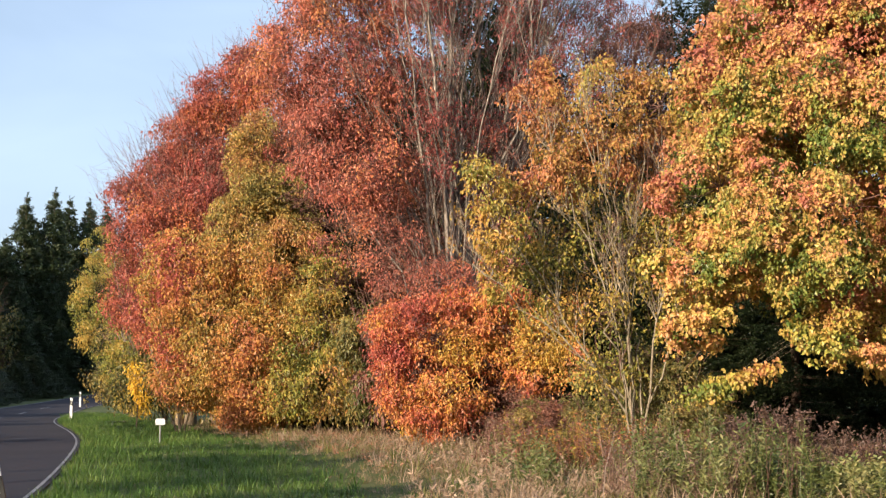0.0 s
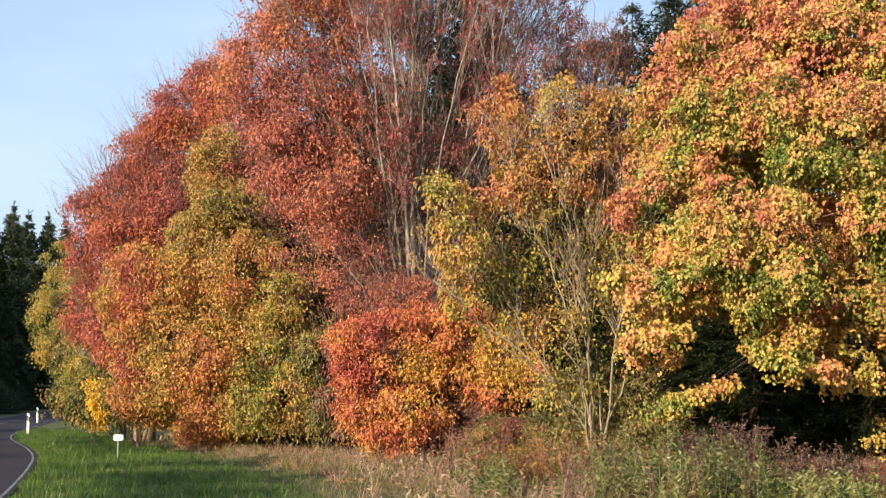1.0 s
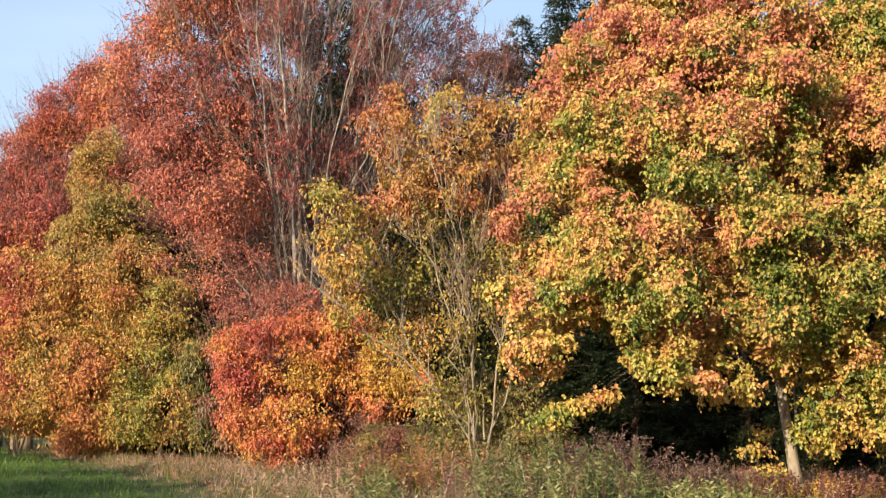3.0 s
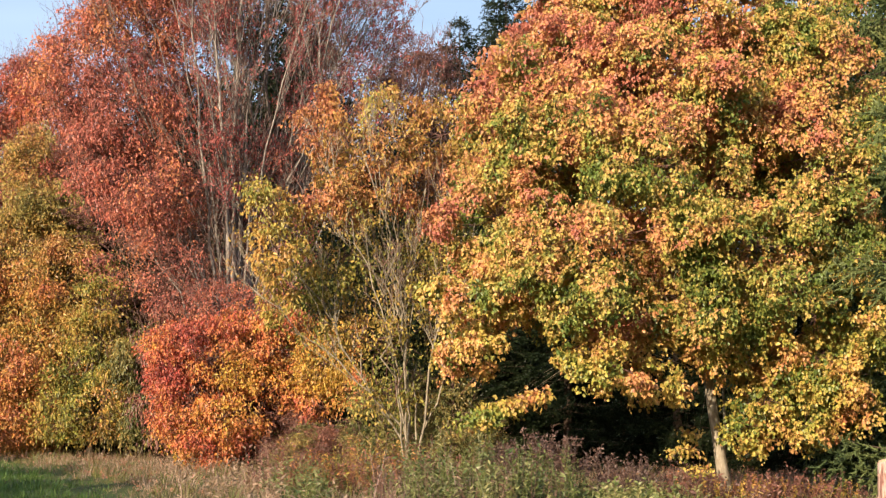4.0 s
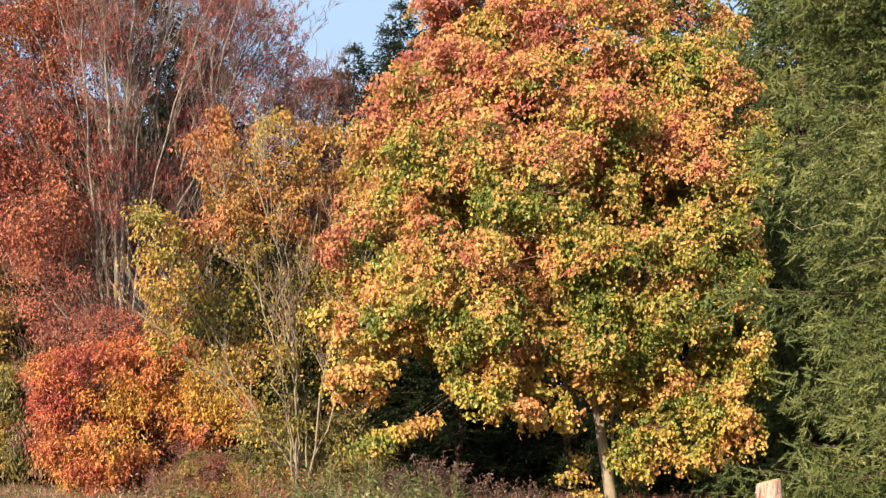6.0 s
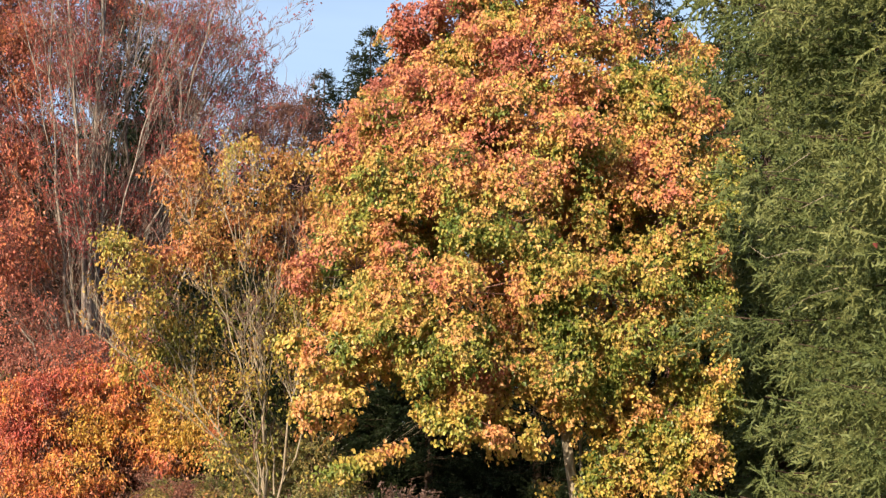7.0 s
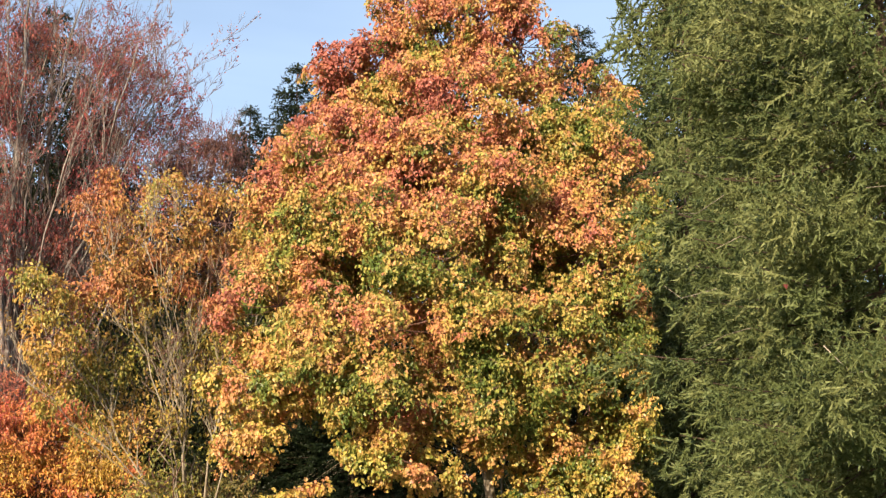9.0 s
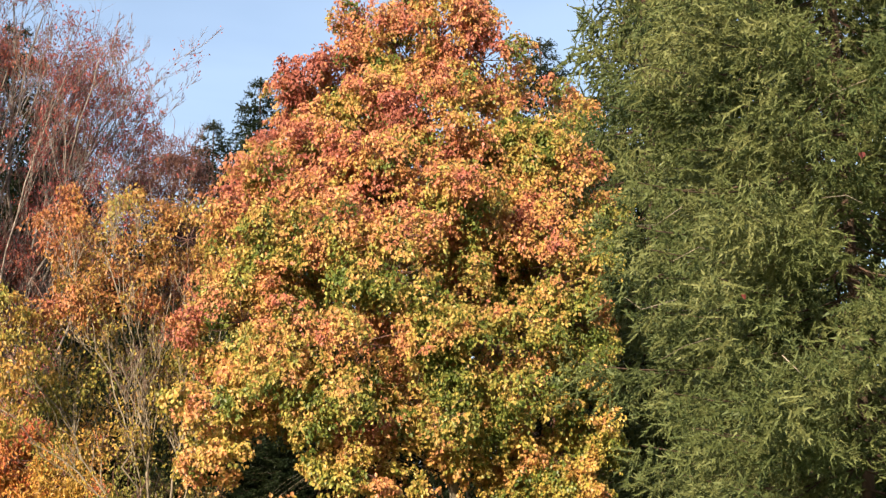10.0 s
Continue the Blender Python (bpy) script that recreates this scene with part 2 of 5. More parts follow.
class Geo:
    """Collects points and faces of any size, and makes one mesh of them."""

    def __init__(self):
        self.v, self.loops, self.sizes, self.n = [], [], [], 0

    def add(self, verts, faces):
        """verts (N,3); faces: integer arrays (M,k)."""
        verts = np.asarray(verts, float).reshape(-1, 3)
        for f in faces if isinstance(faces, (list, tuple)) else (faces,):
            f = np.asarray(f, int)
            self.loops.append((f + self.n).ravel())
            self.sizes.append(np.full(len(f), f.shape[1]))
        self.v.append(verts)
        self.n += len(verts)

    def strew(self, template, faces, at, frames, size):
        """The template (n,3) at each place (N,3), turned by frames (N,3,3: rows are its axes) and scaled by size (N,)."""
        t = np.asarray(template, float)
        v = np.einsum("nj,Njk->Nnk", t, frames) * np.asarray(size)[:, None, None] + at[:, None, :]
        off = (np.arange(len(at)) * len(t))[:, None, None]
        self.add(v.reshape(-1, 3), [(np.asarray(f)[None] + off).reshape(-1, np.asarray(f).shape[1]) for f in faces])

    def mesh(self, name, material, smooth=False):
        me = bpy.data.meshes.new(name)
        v, lo, sz = np.concatenate(self.v), np.concatenate(self.loops), np.concatenate(self.sizes)
        me.vertices.add(len(v))
        me.vertices.foreach_set("co", v.astype(np.float32).ravel())
        me.loops.add(len(lo))
        me.loops.foreach_set("vertex_index", lo.astype(np.int32))
        me.polygons.add(len(sz))
        me.polygons.foreach_set("loop_start", np.concatenate([[0], np.cumsum(sz)[:-1]]).astype(np.int32))
        me.polygons.foreach_set("use_smooth", np.full(len(sz), smooth))
        me.update(calc_edges=True)
        me.materials.append(material)
        return me


def part(name, geo, material, parent, label="", kind="", smooth=False):
    ob = new(name, geo.mesh(name, material, smooth))
    ob.parent = parent
    return tagged(ob, label=label, kind=kind)


def unit(v):
    return v / np.maximum(np.linalg.norm(v, axis=-1, keepdims=True), 1e-9)


def frames_from(fwd, nrm):
    """Axes (across, along, out) for templates that lie along y with their face to z."""
    y = unit(fwd)
    x = unit(np.cross(y, nrm))
    return np.stack([x, y, np.cross(x, y)], axis=1)


def tube(geo, path, radii, sides=6, wob=0.0):
    """A tapered tube along a path, closed at its end."""
    p = np.asarray(path, float)
    d = unit(np.gradient(p, axis=0))
    ref = np.where(np.abs(d[:, 2:3]) > 0.95, [[1.0, 0, 0]], [[0, 0, 1.0]])
    a = unit(np.cross(d, ref))
    b = np.cross(d, a)
    th = np.linspace(0, 2 * np.pi, sides, endpoint=False)
    r = np.asarray(radii)[:, None] * (1 + wob * rng.normal(size=(len(p), sides)))
    v = p[:, None] + r[..., None] * (np.cos(th)[None, :, None] * a[:, None] + np.sin(th)[None, :, None] * b[:, None])
    i = np.arange(len(p) - 1)[:, None] * sides
    j = np.arange(sides)[None]
    k = (j + 1) % sides
    quads = np.stack([i + j, i + k, i + sides + k, i + sides + j], -1).reshape(-1, 4)
    geo.add(v.reshape(-1, 3), [quads, (len(p) - 1) * sides + np.arange(sides)[None]])


def bend(a, b, c, n=8, wob=0.0):
    """A bent path from a over b to c."""
    t = np.linspace(0, 1, n)[:, None]
    p = (1 - t) ** 2 * a + 2 * t * (1 - t) * b + t * t * c
    return p + wob * rng.normal(size=p.shape) * np.sin(np.pi * t)


def twigs(geo, a, b, r0=0.008, sag=0.1):
    """Many thin three-sided twigs from a to b."""
    n = len(a)
    ln = np.linalg.norm(b - a, axis=1, keepdims=True)
    mid = (a + b) / 2 + rng.normal(size=a.shape) * ln * sag
    d = unit(b - a)
    u = unit(np.cross(d, rng.normal(size=a.shape)))
    w = np.cross(d, u)
    rows = []
    for p, r in ((a, r0), (mid, r0 * 0.7), (b, r0 * 0.25)):
        for q in range(3):
            rows.append(p + r * (math.cos(q * 2.094) * u + math.sin(q * 2.094) * w))
    v = np.stack(rows, 1).reshape(-1, 3)
    base = np.array([[0, 1, 4, 3], [1, 2, 5, 4], [2, 0, 3, 5], [3, 4, 7, 6], [4, 5, 8, 7], [5, 3, 6, 8]])
    geo.add(v, (base[None] + (np.arange(n) * 9)[:, None, None]).reshape(-1, 4))


OVATE = ([(0, 0, 0), (0.27, 0.3, 0.13), (0.21, 0.68, 0.11), (0, 1, -0.06), (-0.21, 0.68, 0.11), (-0.27, 0.3, 0.13)], [[(0, 1, 2, 3), (0, 3, 4, 5)]])
LOBED = ([(0, 0, 0), (0.4, 0.06, 0.05), (0.54, 0.45, 0.1), (0.3, 0.64, 0.04), (0, 1, -0.08), (-0.3, 0.64, 0.04), (-0.54, 0.45, 0.1), (-0.4, 0.06, 0.05)], [[(0, 1, 2, 3, 4), (0, 4, 5, 6, 7)]])
LANCE = ([(0, 0, 0), (0.17, 0.4, 0.03), (0, 1, -0.08), (-0.17, 0.4, 0.03)], [[(0, 1, 2), (0, 2, 3)]])


ROUND = ([(0, 0, 0), (0.37, 0.28, 0.14), (0.33, 0.68, 0.11), (0, 1, -0.08), (-0.33, 0.68, 0.11), (-0.37, 0.28, 0.14)], [[(0, 1, 2, 3), (0, 3, 4, 5)]])
BROAD = ([(0, 0, 0), (0.38, 0.45, 0.15), (0, 1, -0.08), (-0.38, 0.45, 0.15)], [[(0, 1, 2), (0, 2, 3)]])
KITE = ([(0, 0, 0), (0.25, 0.42, 0.17), (0, 1, -0.08), (-0.25, 0.42, 0.17)], [[(0, 1, 2), (0, 2, 3)]])


def place(bearing, distance, z=0.0):
    """A place by its bearing from the y axis (degrees, clockwise) and its distance."""
    return np.array([math.sin(radians(bearing)) * distance, math.cos(radians(bearing)) * distance, z])


def rise(y):
    """The ground lifts slowly beyond the bend."""
    return 0.00027 * np.maximum(np.asarray(y, float) - 70, 0) ** 2


def boughs_of(base, blobs, deep=0.85, grow=1.12):
    """Boughs (bearing, distance, height, half width, half height) as places relative to base and radii."""
    c = np.array([place(b, d, z) for b, d, z, _, _ in blobs]) - base
    r = np.array([(w, w * deep, h) for _, _, _, w, h in blobs]) * grow
    return c, r


def foliage(crown, sticks, centre, radii, leaf, size, per_area, bunch=26, shell=0.4, spray=0.3, twig=0.7, droop=0.9, r_twig=0.008, reach=1.0, tidy=0.45, clump=0.38, lump=1.25, thin=0.0, inner=None, split=0, small=0.5):
    """Leaves in flat drooping sprays all over one bough, with the twigs that carry them. A bough may split into smaller ones with hollows between."""
    if split:
        k = np.arange(split) + 0.5
        a, z = k * 2.399 + rng.random() * 6.28, 1 - 2 * k / split
        d = unit(np.stack([np.cos(a) * np.sqrt(1 - z * z), np.sin(a) * np.sqrt(1 - z * z), z], 1) + rng.normal(size=(split, 3)) * 0.25)
        mean = float(np.prod(radii)) ** (1 / 3)
        sub = centre + d * radii * rng.uniform(0.8, 1.15, (split, 1)) * (1.06 - 0.75 * small)
        if sticks is not None:
            twigs(sticks, np.repeat(centre[None], split, 0), sub, r_twig * 1.6, 0.08)
        for c, o in zip(sub, d):
            q = mean * small * rng.uniform(0.65, 1.3) * np.array([1.05, 1.05, 0.8])
            spread_leaves(crown, sticks, c, q, leaf, size, per_area, bunch, shell, spray, twig, droop, r_twig, reach, tidy, clump, lump, thin, inner, o)
        return
    spread_leaves(crown, sticks, centre, radii, leaf, size, per_area, bunch, shell, spray, twig, droop, r_twig, reach, tidy, clump, lump, thin, inner, None)


def spread_leaves(crown, sticks, centre, radii, leaf, size, per_area, bunch, shell, spray, twig, droop, r_twig, reach, tidy, clump, lump, thin, inner, outward):
    area = math.pi * (radii[0] * radii[2] + radii[0] * radii[1]) * 0.6
    n = max(3, int(area * per_area / bunch))
    d = rng.normal(size=(n, 3))
    if outward is not None:
        d = unit(d) + outward * 0.55
    d = unit(d)
    rad = rng.random(n) ** shell * rng.uniform(0.8, 1.12, n)
    ends = centre + d * rad[:, None] * radii
    hollow = np.array([noise.noise(Vector(p * lump * (1, 1, 1.7))) for p in ends])
    hollow = np.clip(0.35 - 2.2 * hollow, -0.25, 1.0)
    keep = (hollow < 0.55) | (rng.random(n) > thin)
    d, rad, ends, hollow = d[keep], rad[keep], ends[keep], hollow[keep]
    n = len(ends)
    if not n:
        return
    ends = centre + (ends - centre) * (1 - clump * hollow)[:, None]
    ends[:, 2] = np.maximum(ends[:, 2], 0.15)
    k = int(n * twig)
    if k and sticks is not None:
        within = centre + (ends[:k] - centre) * rng.uniform(0.0, 0.45, (k, 1)) + rng.normal(size=(k, 3)) * 0.1 * radii
        twigs(sticks, within, centre + (ends[:k] - centre) * reach, r_twig)
    out0 = unit((ends - centre) / np.maximum(radii, 0.2))
    up = unit(out0 * 0.9 + np.array([0, 0, 0.4]) + rng.normal(size=(n, 3)) * 0.3)
    fr = frames_from(rng.normal(size=(n, 3)), up)
    m = n * bunch
    th, ro = rng.random(m) * 6.283, rng.random(m) ** 0.55
    rho = np.repeat(spray * rng.uniform(0.55, 1.3, n), bunch)
    ax, ay, az = (np.repeat(fr[:, q], bunch, 0) for q in range(3))
    radial = ax * np.cos(th)[:, None] + ay * np.sin(th)[:, None]
    at = np.repeat(ends, bunch, 0) + radial * (rho * ro)[:, None] + az * (rng.normal(size=m) * 0.18 * rho)[:, None]
    at[:, 2] -= 0.45 * rho * ro * ro
    at[:, 2] = np.maximum(at[:, 2], 0.05)
    nrm = unit(az + radial * 0.3 * ro[:, None] + rng.normal(size=(m, 3)) * tidy)
    fwd = unit(radial * 0.6 + rng.normal(size=(m, 3)) * 0.45 + np.array([0, 0, -droop]))
    fr, big = frames_from(fwd, nrm), size * rng.uniform(0.6, 1.25, m)
    # sprays in the deepest hollows go to the inner leaf mesh
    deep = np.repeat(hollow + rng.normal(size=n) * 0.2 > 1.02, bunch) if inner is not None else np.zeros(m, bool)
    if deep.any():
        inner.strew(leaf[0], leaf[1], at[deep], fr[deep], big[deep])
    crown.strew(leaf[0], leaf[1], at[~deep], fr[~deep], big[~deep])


def ramify(wood, runs, a, d, length, r, kids, spread, lift, ratio=0.6):
    """One branch that curves upwards and forks; the last forks are gathered in runs as (root, tip)."""
    n = 6
    p, q, step = [a], unit(d), length / (n - 1)
    for _ in range(n - 1):
        q = unit(q + np.array([0, 0, lift]) + rng.normal(size=3) * 0.07)
        p.append(p[-1] + q * step)
    p = np.array(p)
    tube(wood, p, np.linspace(r, r * 0.4, n), 5 if r > 0.03 else 4)
    few, rest = kids[0], kids[1:]
    for _ in range(few):
        t = rng.uniform(0.2, 0.98)
        i = min(int(t * (n - 1)), n - 2)
        root = p[i] + (p[i + 1] - p[i]) * (t * (n - 1) - i)
        d2 = unit(unit(p[i + 1] - p[i]) + unit(rng.normal(size=3) * np.array([1, 1, 0.35])) * rng.uniform(*spread))
        far = length * ratio * rng.uniform(0.6, 1.2) * (1.15 - 0.5 * t)
        if rest:
            ramify(wood, runs, root, d2, far, max(r * (1 - 0.6 * t) * 0.55, 0.006), rest, spread, lift, ratio)
        else:
            runs.append((root, root + unit(d2 + np.array([0, 0, lift * 2])) * far))


def leaves_on(crown, runs, leaf, size, each, keep=1.0, scatter=0.07, lump=0.7):
    """Leaves along twigs; some stretches of the crown are left nearly bare."""
    a, b = runs
    bare = np.array([noise.noise(Vector(p * lump)) for p in b])
    use = (bare + rng.normal(size=len(b)) * 0.15 > 0.35 - 0.7 * keep)
    a, b = a[use], b[use]
    m = len(a) * each
    t = rng.random((m, 1)) ** 0.7
    at = np.repeat(a, each, 0) * (1 - t) + np.repeat(b, each, 0) * t + rng.normal(size=(m, 3)) * scatter
    nrm = rng.normal(size=(m, 3)) * 0.7 + np.array([0, 0, 0.5]) + unit(at * np.array([1, 1, 0])) * 0.6
    fwd = rng.normal(size=(m, 3)) * 0.5 + np.array([0, 0, -0.7])
    crown.strew(leaf[0], leaf[1], at, frames_from(fwd, unit(nrm)), size * rng.uniform(0.6, 1.25, m))


def bare_twigs(sticks, centre, radii, per_area, r0=0.011, long=0.55):
    """Leafless upright twigs that stand out of a bough."""
    n = max(2, int(per_area * math.pi * radii[0] * radii[2]))
    a = centre + unit(rng.normal(size=(n, 3))) * (rng.random((n, 1)) ** 0.5) * radii * 0.8
    out = unit((a - centre) / radii) * np.array([0.7, 0.7, 0.4])
    d = unit(out + np.array([0, 0, 0.9]) + rng.normal(size=(n, 3)) * 0.3)
    b = a + d * rng.uniform(0.4, 1.0, (n, 1)) * long * (radii[0] + radii[2])
    twigs(sticks, a, b, r0, 0.06)
    m = a * 0.45 + b * 0.55
    side = unit(d + rng.normal(size=(n, 3)) * 0.6)
    twigs(sticks, m, m + side * np.linalg.norm(b - a, axis=1, keepdims=True) * 0.45, r0 * 0.6, 0.06)


def broadleaf(name, label, base, trunks, groups, bark=BARK, r_limb=0.05, lift=0.55, limb_sides=6, category="tree", group="", vase=0.0, spread=(0.45, 0.8), fork=None):
    """A broad-leaved tree: stems, a limb to each bough, twigs and crown. trunks: (foot offset, top offset, radius).
    groups: (blobs, material, leaf template, leaf size, leaves per square metre, options)."""
    base = np.asarray(base, float)
    tree = tagged(new(name), label=label, category=category, group=group)
    tree.location = base
    paths = []
    for foot, top, r in trunks:
        foot, top = np.array(foot, float), np.array(top, float)
        mid = (foot + top) / 2 + rng.normal(size=3) * 0.05 * np.linalg.norm(top - foot) * np.array([1, 1, 0])
        mid[:2] += (top - foot)[:2] * vase * 0.5
        p = bend(foot, mid, top, 14, 0.02 + 0.05 * (fork is not None))
        rad = np.linspace(r, r * 0.32, 14)
        rad[0] *= 1.35
        g = Geo()
        tube(g, p, rad, 8, 0.05)
        part("trunk", g, bark, tree, smooth=True)
        paths.append((p, rad))
    sticks, forked = Geo(), Geo()
    if fork:
        runs = []
        for p, rad in paths:
            for q in range(fork["each"]):
                i = int(rng.integers(fork.get("first", 5), len(p) - 1))
                d = unit(unit(p[i] - p[i - 1]) + unit(rng.normal(size=3) * np.array([1, 1, 0.3])) * rng.uniform(*spread))
                ramify(forked, runs, p[i], d, fork["long"] * rng.uniform(0.6, 1.2), rad[i] * 0.55, fork["kids"], spread, fork["lift"])
        runs = np.array([a for a, b in runs]), np.array([b for a, b in runs])
        twigs(sticks, runs[0], runs[1], fork["r"], 0.06)
        for material, leaf, size, each, keep in fork["leaves"]:
            crown = Geo()
            leaves_on(crown, runs, leaf, size, each, keep)
            part("crown", crown, material, tree, kind="stuff")
    for blobs, material, leaf, size, per_area, opt in groups:
        crown, inner = Geo(), Geo() if "inner" in opt else None
        cs, rs = boughs_of(base, blobs)
        for c, r in zip(cs, rs):
            p, rad = min(paths, key=lambda q: np.linalg.norm((q[0][:, :2] - c[:2]), axis=1).min() + abs(q[0][-1][2] - c[2]) * 0.1)
            zt = c[2] * lift * rng.uniform(0.75, 1.1) if c[2] > 3.2 else c[2] + 2.2
            i = int(np.clip(np.searchsorted(p[:, 2], zt), 1, len(p) - 1))
            a = p[i]
            b = a * 0.55 + c * 0.45 + np.array([0, 0, 0.12 * (c[2] - a[2])])
            path = bend(a, b, c, 9, 0.05)
            g = Geo()
            r0 = min(rad[i] * 0.75, opt.get("limb", r_limb))
            tube(g, path, np.linspace(r0, r0 * 0.3, 9), limb_sides)
            part("limb", g, bark, tree, smooth=True)
            foliage(crown, sticks, c, r, leaf, size, per_area, inner=inner, **{k: v for k, v in opt.items() if k not in ("bare", "inner", "whip", "limb")})
            if "bare" in opt:
                bare_twigs(sticks, c, r, opt["bare"], opt.get("r_twig", 0.01), opt.get("whip", 0.55))
        part("crown", crown, material, tree, kind="stuff")
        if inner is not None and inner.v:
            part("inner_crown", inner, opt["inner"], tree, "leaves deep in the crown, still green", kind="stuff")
    if sticks.v:
        part("branchwork", sticks, TWIG, tree, kind="stuff")
    if forked.v:
        part("branchwork", forked, bark, tree, kind="stuff", smooth=True)
    return tree


def needle_shoot(n=22, long=0.13, wide=0.022, core=0.02):
    """One year's shoot, along y: needles all round a thin stem, 1 long."""
    g = Geo()
    t = np.linspace(0.02, 0.96, n)
    a = np.arange(n) * 2.4
    o = np.stack([np.cos(a), np.zeros(n), np.sin(a)], 1)
    s = np.stack([-np.sin(a), np.zeros(n), np.cos(a)], 1)
    root = np.stack([np.zeros(n), t, np.zeros(n)], 1)
    tip = root + o * long + np.array([0, long * 0.8, 0])
    v = np.stack([root - s * wide, root + s * wide, tip], 1).reshape(-1, 3)
    f = np.arange(3 * n).reshape(-1, 3)
    if not core:
        return v, [f]
    th = np.array([0, 2.094, 4.189])
    ring = np.stack([np.cos(th) * core, np.full(3, 0.1), np.sin(th) * core], 1)
    stem = np.concatenate([[(0, 0, 0)], ring, ring * [0.75, 1, 0.75] + [0, 0.6, 0], [(0, 1.02, 0)]])
    q = 3 * n
    faces = []
    for k in range(3):
        m = (k + 1) % 3
        faces += [(q, q + 1 + k, q + 1 + m), (q + 1 + k, q + 4 + k, q + 4 + m), (q + 1 + k, q + 4 + m, q + 1 + m), (q + 4 + k, q + 7, q + 4 + m)]
    return np.concatenate([v, stem]), [np.concatenate([f, faces])]


def spruce(name, label, height, radius, branches, points, shoots, shoot, length, needles=NEEDLES, bark=DARK_BARK, low=0.04, power=0.8, whorl=7, hang=0.2, curtain=0.6, r_wood=0.012, crowd=1.0, full=99.0, jitter=0.95, girth=0.013, group=""):
    """A spruce at the origin: trunk, whorls of boughs that sink and lift at their ends, and hanging side twigs set with shoots on both sides."""
    tree = tagged(new(name), label=label, category="conifer", group=group)
    g = Geo()
    tube(g, [(0, 0, z) for z in np.linspace(0, height, 10)], np.linspace(height * girth, 0.012, 10), 8)
    part("trunk", g, bark, tree, smooth=True)
    wood, green = Geo(), Geo()
    tier = np.arange(branches) // whorl
    z0 = height * (low + (0.99 - low) * ((tier + rng.random(branches) * jitter) / (tier[-1] + 1)) ** crowd)
    az = np.arange(branches) * 2.399 + rng.normal(size=branches) * 0.35
    ln = radius * np.clip((1 - z0 / height), 0.012, 1) ** power * rng.uniform(0.72, 1.15, branches)
    at, fwd, short = [], [], []
    for z, a, r in zip(z0, az, ln):
        o = np.array([math.cos(a), math.sin(a), 0])
        s = np.array([-math.sin(a), math.cos(a), 0])
        dip = hang * rng.uniform(0.6, 1.4) if z < height * 0.75 else -0.3 * rng.uniform(0.4, 1.2)

        def along(t):
            return np.array([0, 0, z]) + o * (r * t) + s * (0.06 * r * math.sin(5 * t + a)) + np.array([0, 0, r * (-dip * 1.7 * t + dip * 1.25 * t * t)])
        tube(wood, [along(t) for t in np.linspace(0, 1, 6)], np.linspace(r_wood, r_wood * 0.3, 6) * (0.5 + r / 2), 4)
        n = max(4, int(points * r / radius * (1.0 if z < full else 0.22)))
        for q in np.linspace(0.12, 1.0, n) ** 0.8:
            c = along(q)
            for side in (-1, 1):
                w = (min(0.12, r * 0.3) + min(0.22 * r, 0.55)) * (1.15 - q * 0.6) * rng.uniform(0.5, 1.25)
                d = unit(s * side * rng.uniform(0.3, 1.0) + o * rng.uniform(0.3, 0.8) + np.array([0, 0, -curtain * rng.uniform(0.4, 1.6)]))
                k = np.linspace(0.1, 1, shoots)[:, None]
                pp = c + d * w * k + np.array([0, 0, -0.2]) * w * k * k
                flank = unit(np.cross(d, o + rng.normal(size=3) * 0.4)) * np.where(np.arange(shoots) % 2, 1.0, -1.0)[:, None]
                flank[-1] *= 0.1
                at.append(pp)
                short.append(np.full(shoots, min(1.0, 0.4 + r / 1.5)))
                fwd.append(unit(d * 0.5 + flank * 0.7 + o * 0.25 + rng.normal(size=(shoots, 3)) * 0.35))
    at, fwd = np.concatenate(at), np.concatenate(fwd)
    green.strew(shoot[0], shoot[1], at, frames_from(fwd, rng.normal(size=at.shape)), length * np.concatenate(short) * rng.uniform(0.65, 1.3, len(at)))
    k = 10
    pp = np.stack([np.zeros(k), np.zeros(k), np.linspace(height * 0.94, height, k)], 1)
    green.strew(shoot[0], shoot[1], pp, frames_from(unit(rng.normal(size=(k, 3)) * 0.5 + np.array([0, 0, 1.0])), rng.normal(size=(k, 3))), np.full(k, length * 0.8))
    part("branchwork", wood, bark, tree, kind="stuff")
    part("foliage", green, needles, tree, kind="stuff")
    return tree


# ---------------------------------------------------------------- ground and road
def right_edge(y):
    """Where the right-hand edge of the road runs."""
    yy = np.array([-60, -20, 0, 19, 35, 43, 62, 89, 114, 130, 150, 180, 230])
    xx = np.array([4, 0.5, -2.4, -5.7, -9.3, -11.4, -17.8, -23.4, -25.7, -25.8, -22.5, -10, 20])
    y = np.asarray(y, float)
    return sum(np.interp(y + o, yy, xx) for o in (-6, -4, -2, 0, 2, 4, 6)) / 7


